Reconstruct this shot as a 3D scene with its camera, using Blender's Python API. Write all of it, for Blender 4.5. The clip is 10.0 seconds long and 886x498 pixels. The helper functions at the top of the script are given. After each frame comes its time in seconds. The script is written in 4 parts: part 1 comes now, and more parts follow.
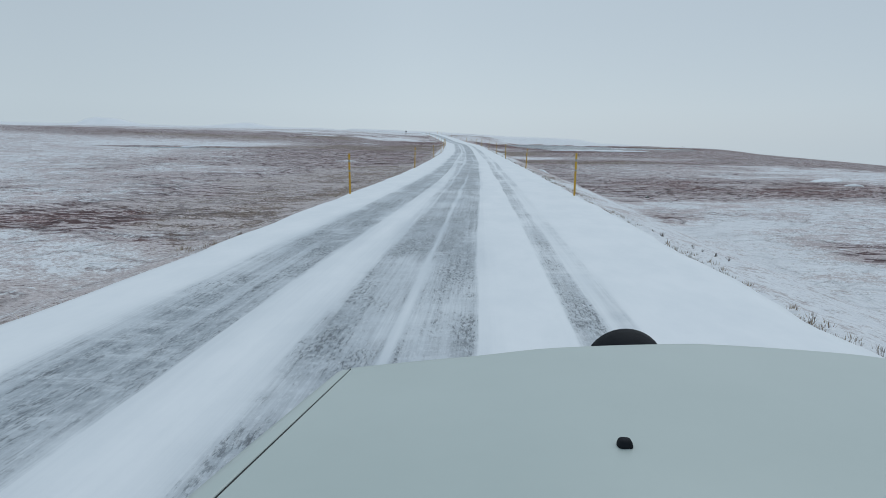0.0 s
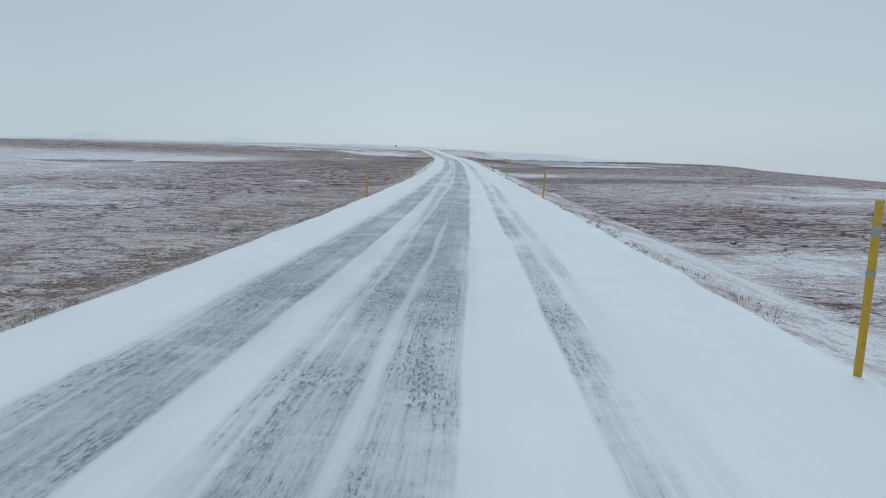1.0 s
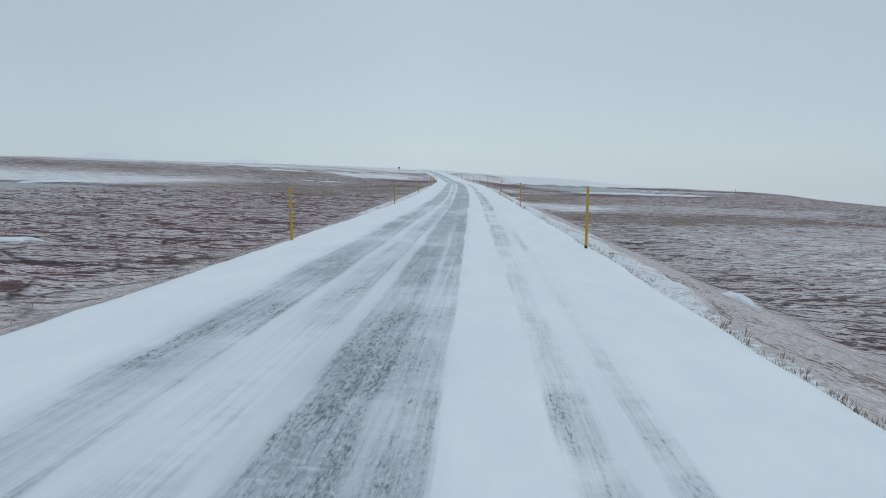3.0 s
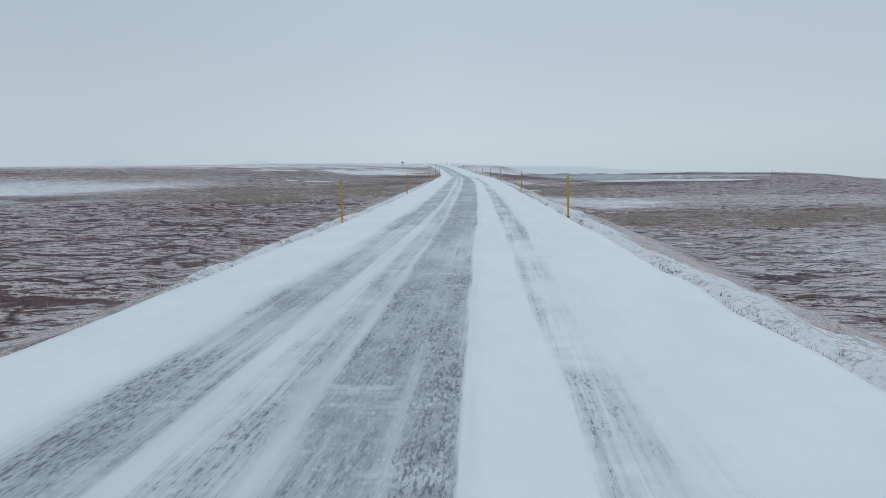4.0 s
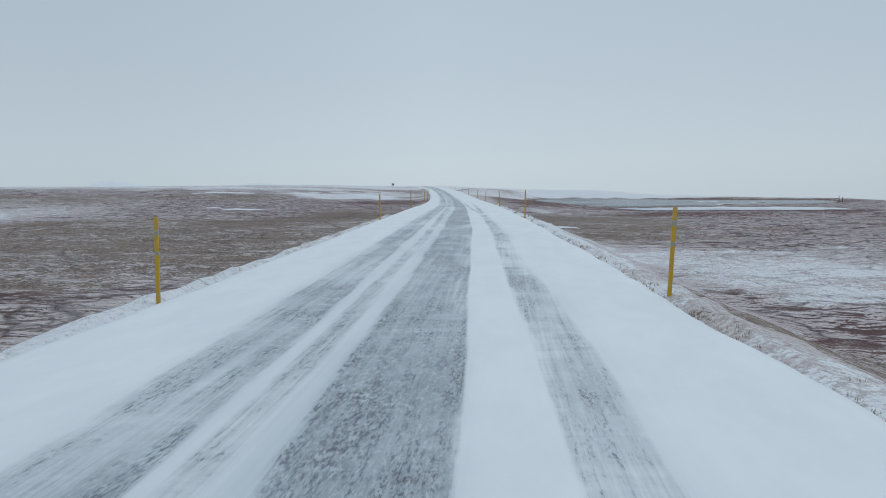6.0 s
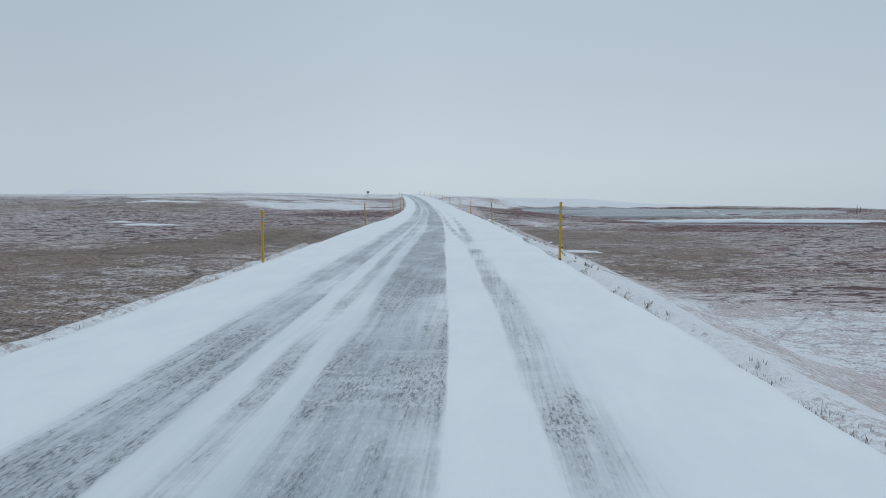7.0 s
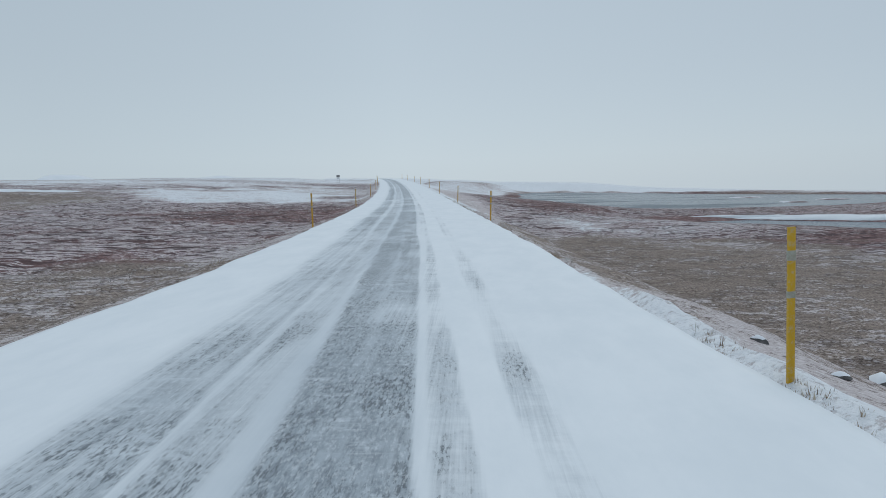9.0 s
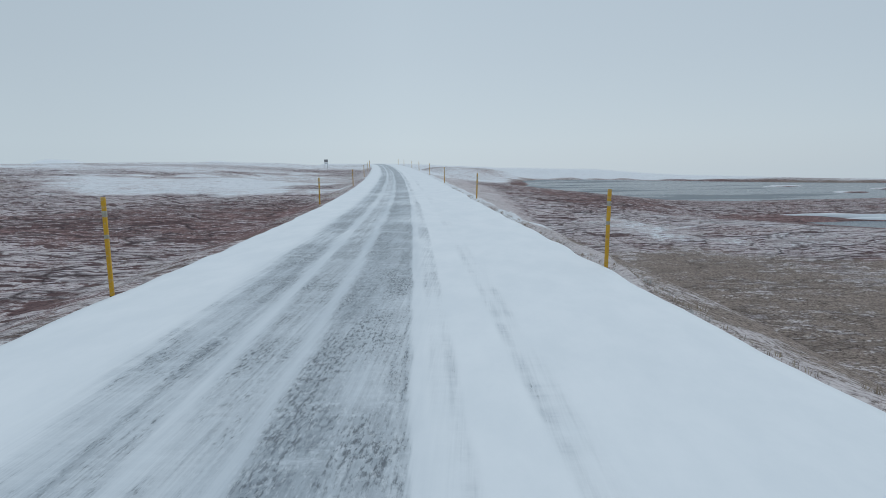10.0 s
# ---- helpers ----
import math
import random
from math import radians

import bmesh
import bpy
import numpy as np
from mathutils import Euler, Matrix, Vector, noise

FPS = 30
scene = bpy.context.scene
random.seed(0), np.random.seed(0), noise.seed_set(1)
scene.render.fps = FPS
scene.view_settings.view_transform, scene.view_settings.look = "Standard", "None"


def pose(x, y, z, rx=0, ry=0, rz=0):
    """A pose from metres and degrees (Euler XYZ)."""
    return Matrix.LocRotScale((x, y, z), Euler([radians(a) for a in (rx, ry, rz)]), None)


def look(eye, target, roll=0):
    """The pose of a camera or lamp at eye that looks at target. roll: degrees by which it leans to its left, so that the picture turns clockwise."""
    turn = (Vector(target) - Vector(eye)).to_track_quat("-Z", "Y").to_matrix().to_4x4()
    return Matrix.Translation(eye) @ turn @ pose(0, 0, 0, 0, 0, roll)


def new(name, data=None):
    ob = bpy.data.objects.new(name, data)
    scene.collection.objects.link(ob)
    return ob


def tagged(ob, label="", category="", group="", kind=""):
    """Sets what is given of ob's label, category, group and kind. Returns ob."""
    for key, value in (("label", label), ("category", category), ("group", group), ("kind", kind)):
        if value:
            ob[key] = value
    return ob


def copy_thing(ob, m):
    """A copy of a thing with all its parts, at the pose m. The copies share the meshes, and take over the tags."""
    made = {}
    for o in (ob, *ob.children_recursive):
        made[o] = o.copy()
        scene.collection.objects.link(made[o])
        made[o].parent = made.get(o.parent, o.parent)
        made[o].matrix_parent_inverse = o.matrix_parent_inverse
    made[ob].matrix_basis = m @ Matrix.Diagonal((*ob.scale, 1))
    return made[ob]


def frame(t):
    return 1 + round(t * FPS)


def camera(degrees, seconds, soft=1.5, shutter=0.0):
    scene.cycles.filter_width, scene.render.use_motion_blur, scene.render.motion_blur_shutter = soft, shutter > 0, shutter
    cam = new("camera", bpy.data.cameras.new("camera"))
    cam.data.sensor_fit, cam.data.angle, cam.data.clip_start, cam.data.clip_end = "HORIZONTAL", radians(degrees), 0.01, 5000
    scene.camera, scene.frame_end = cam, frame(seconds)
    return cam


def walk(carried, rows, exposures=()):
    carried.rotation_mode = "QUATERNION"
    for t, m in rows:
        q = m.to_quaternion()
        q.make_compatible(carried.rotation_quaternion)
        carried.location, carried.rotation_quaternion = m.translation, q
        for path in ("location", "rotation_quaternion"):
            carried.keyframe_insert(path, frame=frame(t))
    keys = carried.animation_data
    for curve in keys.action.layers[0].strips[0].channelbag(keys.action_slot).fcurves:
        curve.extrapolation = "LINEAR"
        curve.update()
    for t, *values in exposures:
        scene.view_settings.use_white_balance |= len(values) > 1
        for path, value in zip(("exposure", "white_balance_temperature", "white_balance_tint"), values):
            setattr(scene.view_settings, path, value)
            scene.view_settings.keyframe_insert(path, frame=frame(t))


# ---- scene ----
cam = camera(73.1, 10.0, soft=0.9)
PATH = [
    (0, (0.875, 1.530, 1.841), (0.750, 3.492, 1.473), 0.48),
    (0.5, (0.894, 9.954, 1.735), (0.822, 11.923, 1.394), 1.39),
    (1, (0.893, 18.623, 1.666), (0.789, 20.595, 1.347), 0.66),
    (1.5, (0.885, 27.411, 1.565), (0.791, 29.382, 1.238), 1.10),
    (2, (0.842, 36.337, 1.483), (0.745, 38.313, 1.186), 1.17),
    (2.5, (0.828, 45.195, 1.413), (0.731, 47.175, 1.143), 0.71),
    (3, (0.829, 54.061, 1.338), (0.683, 56.041, 1.096), 1.19),
    (3.2, (0.795, 57.647, 1.339), (0.656, 59.627, 1.094), 0.29),
    (4.3, (0.120, 77.615, 1.314), (-0.069, 79.588, 1.048), -1.55),
    (4.5, (-0.029, 81.290, 1.267), (-0.098, 83.276, 1.037), -0.37),
    (5, (-0.379, 90.386, 1.284), (-0.442, 92.372, 1.054), -1.26),
    (5.5, (-0.520, 99.373, 1.275), (-0.612, 101.358, 1.049), -0.88),
    (5.7, (-0.594, 102.962, 1.308), (-0.800, 104.943, 1.119), -0.96),
    (6.8, (-1.361, 122.694, 1.449), (-1.488, 124.682, 1.261), -1.07),
    (7, (-1.504, 126.236, 1.514), (-1.636, 128.225, 1.352), -0.91),
    (7.5, (-1.878, 135.063, 1.632), (-1.984, 137.054, 1.473), -1.18),
    (8, (-2.388, 144.203, 1.701), (-2.533, 146.191, 1.536), -0.23),
    (8.5, (-2.966, 153.538, 1.742), (-3.055, 155.522, 1.505), 0.02),
    (9, (-3.773, 162.935, 1.820), (-3.865, 164.922, 1.605), -1.23),
    (9.5, (-4.541, 172.003, 1.828), (-4.635, 173.977, 1.517), 0.45),
    (10, (-5.353, 181.205, 1.863), (-5.438, 183.186, 1.602), -1.06),
]
walk(cam, [(t, look(eye, target, roll)) for t, eye, target, roll in PATH])

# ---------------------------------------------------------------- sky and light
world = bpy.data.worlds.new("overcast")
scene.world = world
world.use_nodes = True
wn, wl = world.node_tree.nodes, world.node_tree.links
wn.clear()
w_out = wn.new("ShaderNodeOutputWorld")
w_bg = wn.new("ShaderNodeBackground")
w_bg.inputs["Strength"].default_value = 1.03
w_sky = wn.new("ShaderNodeTexSky")
w_sky.sky_type, w_sky.sun_disc = "NISHITA", False
w_sky.sun_elevation, w_sky.sun_rotation = radians(38), radians(25)
w_dim = wn.new("ShaderNodeMix")
w_dim.data_type, w_dim.blend_type = "RGBA", "MULTIPLY"
w_dim.inputs["Factor"].default_value = 1.0
w_dim.inputs["B"].default_value = (0.004, 0.004, 0.004, 1)
w_geo = wn.new("ShaderNodeTexCoord")
w_sep = wn.new("ShaderNodeSeparateXYZ")
w_ramp = wn.new("ShaderNodeValToRGB")
w_noise = wn.new("ShaderNodeTexNoise")
w_noise.inputs["Scale"].default_value, w_noise.inputs["Detail"].default_value = 1.6, 3
w_shift = wn.new("ShaderNodeMath")
w_shift.operation = "MULTIPLY_ADD"
w_shift.inputs[1].default_value = 0.05
w_add = wn.new("ShaderNodeMix")
w_add.data_type, w_add.blend_type = "RGBA", "ADD"
w_add.inputs["Factor"].default_value = 1.0
stops = [(0.0, (0.485, 0.572, 0.635)), (0.07, (0.50, 0.588, 0.652)), (0.2, (0.460, 0.546, 0.616)), (0.34, (0.428, 0.516, 0.592)), (0.6, (0.42, 0.515, 0.60)), (1.0, (0.45, 0.55, 0.63))]
ramp = w_ramp.color_ramp
while len(ramp.elements) < len(stops):
    ramp.elements.new(0.5)
for e, (at, c) in zip(ramp.elements, stops):
    e.position, e.color = at, (*c, 1)
wl.new(w_geo.outputs["Generated"], w_sep.inputs[0])
wl.new(w_geo.outputs["Generated"], w_noise.inputs["Vector"])
wl.new(w_noise.outputs["Fac"], w_shift.inputs[0])
wl.new(w_sep.outputs["Z"], w_shift.inputs[2])
wl.new(w_shift.outputs[0], w_ramp.inputs["Fac"])
wl.new(w_sky.outputs[0], w_dim.inputs["A"])
wl.new(w_ramp.outputs["Color"], w_add.inputs["A"])
wl.new(w_dim.outputs["Result"], w_add.inputs["B"])
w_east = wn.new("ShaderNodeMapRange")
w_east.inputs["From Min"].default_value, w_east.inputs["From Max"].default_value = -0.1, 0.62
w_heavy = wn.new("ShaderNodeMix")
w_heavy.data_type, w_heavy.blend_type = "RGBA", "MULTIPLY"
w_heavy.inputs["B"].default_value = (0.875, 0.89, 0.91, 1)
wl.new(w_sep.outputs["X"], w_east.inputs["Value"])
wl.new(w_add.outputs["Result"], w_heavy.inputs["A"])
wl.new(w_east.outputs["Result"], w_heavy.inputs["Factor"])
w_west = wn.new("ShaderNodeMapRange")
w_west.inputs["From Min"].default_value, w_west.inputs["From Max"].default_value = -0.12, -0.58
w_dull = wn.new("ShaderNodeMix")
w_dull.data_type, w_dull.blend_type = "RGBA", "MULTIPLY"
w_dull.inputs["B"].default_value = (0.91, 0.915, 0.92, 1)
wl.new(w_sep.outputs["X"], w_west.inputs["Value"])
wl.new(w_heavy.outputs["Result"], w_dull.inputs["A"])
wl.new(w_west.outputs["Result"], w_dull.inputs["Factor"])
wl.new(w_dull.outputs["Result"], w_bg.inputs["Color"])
wl.new(w_bg.outputs[0], w_out.inputs["Surface"])

sun = new("sun", bpy.data.lights.new("sun", "SUN"))
sun.data.energy, sun.data.angle, sun.data.color = 0.70, radians(40), (1.0, 0.985, 0.98)
sun.matrix_world = look((0, 0, 50), (-18, -38, 0))


# ---------------------------------------------------------------- material helpers
class Nodes:
    """A node material with a Principled surface."""

    def __init__(self, name, rough=0.8, metal=0.0, spec=0.4):
        self.m = bpy.data.materials.new(name)
        self.m.use_nodes = True
        self.t = self.m.node_tree
        self.b = self.t.nodes["Principled BSDF"]
        self.b.inputs["Roughness"].default_value = rough
        self.b.inputs["Metallic"].default_value = metal
        self.b.inputs["Specular IOR Level"].default_value = spec

    def n(self, kind):
        return self.t.nodes.new(kind)

    def plug(self, a, b):
        if isinstance(a, (int, float)):
            b.default_value = a
        elif isinstance(a, tuple):
            b.default_value = (*a, 1) if len(a) == 3 and b.type == "RGBA" else a
        else:
            self.t.links.new(a, b)

    def pos(self):
        return self.n("ShaderNodeNewGeometry").outputs["Position"]

    def own(self):
        return self.n("ShaderNodeTexCoord").outputs["Object"]

    def scaled(self, v, s):
        k = self.n("ShaderNodeMapping")
        k.inputs["Scale"].default_value = s
        self.plug(v, k.inputs["Vector"])
        return k.outputs[0]

    def noise(self, v, scale, detail=4.0, rough=0.6):
        k = self.n("ShaderNodeTexNoise")
        k.inputs["Scale"].default_value = scale
        k.inputs["Detail"].default_value = detail
        k.inputs["Roughness"].default_value = rough
        self.plug(v, k.inputs["Vector"])
        return k.outputs["Fac"]

    def voronoi(self, v, scale, feature="F1"):
        k = self.n("ShaderNodeTexVoronoi")
        k.feature = feature
        k.inputs["Scale"].default_value = scale
        self.plug(v, k.inputs["Vector"])
        return k.outputs["Distance"]

    def math(self, op, a, b=0.0, c=0.0):
        k = self.n("ShaderNodeMath")
        k.operation = op
        for v, s in zip((a, b, c), k.inputs):
            self.plug(v, s)
        return k.outputs[0]

    def around(self, v, amount):
        """A noise centred on nought, spread by amount."""
        return self.math("MULTIPLY", self.math("SUBTRACT", v, 0.5), amount)

    def step(self, v, lo, hi, a=0.0, b=1.0):
        k = self.n("ShaderNodeMapRange")
        k.interpolation_type = "SMOOTHSTEP"
        self.plug(v, k.inputs["Value"])
        for s, x in zip(("From Min", "From Max", "To Min", "To Max"), (lo, hi, a, b)):
            k.inputs[s].default_value = x
        return k.outputs["Result"]

    def mix(self, f, a, b, blend="MIX"):
        k = self.n("ShaderNodeMix")
        k.data_type, k.blend_type = "RGBA", blend
        self.plug(f, k.inputs["Factor"])
        self.plug(a, k.inputs["A"])
        self.plug(b, k.inputs["B"])
        return k.outputs["Result"]

    def attr(self, name):
        k = self.n("ShaderNodeAttribute")
        k.attribute_name = name
        return k

    def rand(self):
        return self.n("ShaderNodeObjectInfo").outputs["Random"]

    def island(self):
        return self.n("ShaderNodeNewGeometry").outputs["Random Per Island"]

    def colour(self, c):
        self.plug(c, self.b.inputs["Base Color"])
        return self

    def rough(self, r):
        self.plug(r, self.b.inputs["Roughness"])
        return self

    def bump(self, h, strength=0.3, distance=0.02):
        k = self.n("ShaderNodeBump")
        k.inputs["Strength"].default_value = strength
        k.inputs["Distance"].default_value = distance
        self.plug(h, k.inputs["Height"])
        self.t.links.new(k.outputs[0], self.b.inputs["Normal"])
        return self


SNOW = (0.80, 0.825, 0.85)


def make_road_snow():
    k = Nodes("packed_road_snow", rough=0.7, spec=0.3)
    p = k.pos()
    bare = k.attr("bare").outputs["Fac"]
    thin = k.attr("thin").outputs["Fac"]
    clods = k.noise(k.scaled(p, (1.0, 0.32, 1)), 9.0, 4, 0.7)
    coarse = k.noise(k.scaled(p, (1.0, 0.45, 1)), 1.3, 5, 0.66)
    fine = k.noise(k.scaled(p, (1.0, 0.34, 1)), 30.0, 4, 0.75)
    dots = k.noise(k.scaled(p, (1.0, 0.30, 1)), 34.0, 3, 0.7)
    lines = k.noise(k.scaled(p, (13, 0.22, 1)), 1.0, 4, 0.68)
    tread = k.noise(k.scaled(p, (42, 1.1, 1)), 1.0, 2, 0.6)
    across = k.noise(k.scaled(p, (0.9, 3.4, 1)), 1.0, 5, 0.72)
    blown = k.noise(k.scaled(p, (0.55, 0.4, 1)), 1.0, 5, 0.62)
    gate = k.step(bare, 0.03, 0.30)
    f = k.math("ADD", bare, k.math("MULTIPLY", gate, k.math("ADD", k.around(coarse, 0.75), k.around(lines, 0.55))))
    f = k.math("ADD", f, k.math("MULTIPLY", gate, k.math("ADD", k.around(across, 0.55), k.around(blown, 0.9))))
    f = k.math("ADD", f, k.math("MULTIPLY", gate, k.math("ADD", k.around(clods, 0.50), k.around(tread, 0.42))))
    tone = k.math("MULTIPLY", k.step(f, 0.0, 0.82), gate)
    snow = k.mix(k.step(coarse, 0.3, 0.7), (0.765, 0.80, 0.828), (0.82, 0.847, 0.87))
    grey = k.mix(k.step(clods, 0.34, 0.64), (0.20, 0.232, 0.265), (0.37, 0.415, 0.455))
    glaze = k.mix(k.step(blown, 0.3, 0.7), (0.40, 0.46, 0.515), (0.52, 0.575, 0.625))
    snow = k.mix(k.math("MULTIPLY", k.step(k.math("ADD", thin, k.around(lines, 0.22)), 0.04, 0.66), 0.62), snow, glaze)
    c = k.mix(k.math("MULTIPLY", tone, 0.85), snow, grey)
    swirl = k.math("MULTIPLY", k.step(k.math("ADD", across, k.around(blown, 0.5)), 0.50, 0.70), k.step(tone, 0.1, 0.5, 0.0, 0.75))
    c = k.mix(swirl, c, (0.60, 0.645, 0.685))
    patchy = k.step(k.math("ADD", coarse, k.around(lines, 0.5)), 0.40, 0.62, 0.12, 1.0)
    pit = k.math("MULTIPLY", patchy, k.math("MULTIPLY", k.step(k.math("ADD", dots, k.math("MULTIPLY", tone, 0.10)), 0.55, 0.70), k.step(tone, 0.25, 0.8, 0.0, 0.8)))
    c = k.mix(pit, c, (0.085, 0.098, 0.112))
    crumb = k.math("MULTIPLY", k.step(fine, 0.50, 0.66), k.step(tone, 0.05, 0.4, 0.0, 0.42))
    c = k.mix(crumb, c, (0.70, 0.735, 0.765))
    k.colour(c)
    k.rough(k.step(tone, 0, 1, 0.75, 0.5))
    k.bump(k.math("ADD", k.math("MULTIPLY", clods, gate), k.math("MULTIPLY", fine, 0.3)), 0.4, 0.014)
    return k.m


def make_ground():
    k = Nodes("frozen_heath", rough=0.92, spec=0.2)
    p = k.pos()
    sep = k.n("ShaderNodeSeparateColor")
    laid = k.attr("cover")
    k.plug(laid.outputs["Color"], sep.inputs[0])
    humped = laid.outputs["Alpha"]
    bias, tan, hum = sep.outputs[0], sep.outputs[1], sep.outputs[2]
    big = k.noise(p, 0.11, 4, 0.6)
    mid = k.noise(k.scaled(p, (0.7, 1.0, 1)), 0.55, 5, 0.65)
    tuft = k.noise(p, 2.6, 5, 0.72)
    fine = k.noise(p, 11.0, 4, 0.75)
    # gaps between the hummocks: thin lines, painted dark for heather and shaded hollows
    warp = k.n("ShaderNodeTexNoise")
    warp.inputs["Scale"].default_value, warp.inputs["Detail"].default_value = 0.5, 3
    k.plug(p, warp.inputs["Vector"])
    bent = k.n("ShaderNodeVectorMath")
    bent.operation = "MULTIPLY_ADD"
    k.plug(warp.outputs["Color"], bent.inputs[0])
    bent.inputs[1].default_value = (2.0, 1.1, 0)
    k.plug(p, bent.inputs[2])
    flat = k.scaled(bent.outputs[0], (0.30, 0.36, 0.0))
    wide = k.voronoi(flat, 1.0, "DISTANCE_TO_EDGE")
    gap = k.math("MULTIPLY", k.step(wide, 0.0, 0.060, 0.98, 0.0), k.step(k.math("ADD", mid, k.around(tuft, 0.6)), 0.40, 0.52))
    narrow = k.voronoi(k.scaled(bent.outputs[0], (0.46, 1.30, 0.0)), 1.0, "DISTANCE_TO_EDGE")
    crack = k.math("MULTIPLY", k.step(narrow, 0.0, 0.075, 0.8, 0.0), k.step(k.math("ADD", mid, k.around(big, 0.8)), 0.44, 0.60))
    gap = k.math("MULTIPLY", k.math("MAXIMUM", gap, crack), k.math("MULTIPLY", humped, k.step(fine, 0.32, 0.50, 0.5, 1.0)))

    def shaded_side(sx, sy, ahead, lo, hi):
        """Hummock sides that rise along y: bare heather, with their shade painted in."""
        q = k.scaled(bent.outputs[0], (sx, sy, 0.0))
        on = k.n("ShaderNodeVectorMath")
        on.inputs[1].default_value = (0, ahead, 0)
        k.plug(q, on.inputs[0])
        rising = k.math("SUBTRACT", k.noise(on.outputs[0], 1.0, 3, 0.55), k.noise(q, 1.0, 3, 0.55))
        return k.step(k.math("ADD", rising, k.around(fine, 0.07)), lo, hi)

    face = k.math("MAXIMUM", k.math("MULTIPLY", shaded_side(0.60, 1.75, 0.28, 0.045, 0.10), 0.9), k.math("MULTIPLY", shaded_side(1.3, 3.3, 0.30, 0.05, 0.11), 0.75))
    face = k.math("MAXIMUM", face, k.math("MULTIPLY", shaded_side(0.28, 0.34, 0.17, 0.050, 0.095), 0.85))
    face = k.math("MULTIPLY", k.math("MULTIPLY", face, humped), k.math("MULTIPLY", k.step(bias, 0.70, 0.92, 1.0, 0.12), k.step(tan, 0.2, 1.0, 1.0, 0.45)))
    v = k.math("ADD", bias, k.math("ADD", k.around(big, 0.7), k.around(mid, 0.9)))
    v = k.math("ADD", v, k.math("ADD", k.around(tuft, 1.4), k.around(fine, 1.3)))
    v = k.math("ADD", v, k.around(hum, 0.45))
    # less snow on those sides, so the darker heather shows
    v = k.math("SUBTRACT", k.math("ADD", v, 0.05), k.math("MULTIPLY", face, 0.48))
    dust = k.step(v, 0.36, 0.70)
    drift = k.step(k.math("ADD", k.math("ADD", bias, k.around(fine, 1.0)), k.math("ADD", k.around(mid, 0.9), k.math("SUBTRACT", k.around(tuft, 0.9), k.math("MULTIPLY", face, 0.25)))), 0.70, 0.98)
    snow_m = k.math("MAXIMUM", k.math("MULTIPLY", dust, 0.80), drift)
    purple = k.mix(k.step(tuft, 0.35, 0.65), (0.186, 0.103, 0.101), (0.36, 0.226, 0.217))
    red = k.mix(k.step(fine, 0.3, 0.7), (0.150, 0.080, 0.080), (0.29, 0.176, 0.170))
    heath = k.mix(k.step(big, 0.46, 0.62), purple, red)
    grass = k.mix(k.step(fine, 0.3, 0.7), (0.172, 0.130, 0.108), (0.40, 0.326, 0.280))
    grass = k.mix(k.step(mid, 0.35, 0.7, 0, 0.5), grass, (0.20, 0.165, 0.138))
    veg = k.mix(k.step(k.math("ADD", tan, k.around(mid, 0.9)), 0.3, 0.7), heath, grass)
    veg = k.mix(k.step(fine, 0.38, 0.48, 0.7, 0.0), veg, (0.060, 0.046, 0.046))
    thin = k.mix(k.step(fine, 0.35, 0.65), (0.535, 0.468, 0.472), (0.74, 0.692, 0.704))
    deep = k.mix(k.step(fine, 0.35, 0.65), (0.72, 0.74, 0.775), (0.82, 0.835, 0.86))
    snow = k.mix(drift, thin, deep)
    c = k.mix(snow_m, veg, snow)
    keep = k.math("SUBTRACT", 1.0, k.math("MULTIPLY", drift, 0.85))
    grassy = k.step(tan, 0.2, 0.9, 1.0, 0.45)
    # shade of gaps and hummock sides goes into the colour as near-black heather
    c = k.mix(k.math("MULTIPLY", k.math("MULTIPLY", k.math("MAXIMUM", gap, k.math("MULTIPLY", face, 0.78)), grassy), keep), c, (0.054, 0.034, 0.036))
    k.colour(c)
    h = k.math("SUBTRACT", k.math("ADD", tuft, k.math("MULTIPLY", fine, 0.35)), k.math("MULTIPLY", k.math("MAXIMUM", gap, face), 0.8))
    k.bump(h, 0.7, 0.14)
    return k.m


def make_water():
    k = Nodes("cold_lake_water", rough=0.3, spec=0.10)
    p = k.pos()
    a = k.noise(k.scaled(p, (0.25, 0.6, 1)), 1.0, 4, 0.6)
    ice = k.step(k.noise(k.scaled(p, (0.5, 1.6, 1)), 0.03, 5, 0.65), 0.52, 0.60)
    k.colour(k.mix(ice, (0.095, 0.12, 0.142), (0.12, 0.148, 0.172)))
    k.rough(k.step(ice, 0, 1, 0.22, 0.45))
    k.bump(a, 0.12, 0.05)
    return k.m


def make_yellow():
    k = Nodes("weathered_yellow_paint", rough=0.55, spec=0.4)
    p = k.own()
    a = k.noise(k.scaled(p, (12, 12, 2.2)), 1.0, 4, 0.6)
    c = k.mix(k.step(a, 0.3, 0.7), (0.50, 0.25, 0.010), (0.64, 0.345, 0.02))
    c = k.mix(k.math("MULTIPLY", k.rand(), 0.55), c, (0.56, 0.36, 0.02))
    z = k.n("ShaderNodeSeparateXYZ")
    k.plug(p, z.inputs[0])
    salt = k.math("MULTIPLY", k.step(k.noise(p, 26, 3, 0.7), 0.48, 0.72), 0.55)
    c = k.mix(salt, c, (0.46, 0.38, 0.26))
    k.colour(c).bump(a, 0.15, 0.004)
    return k.m


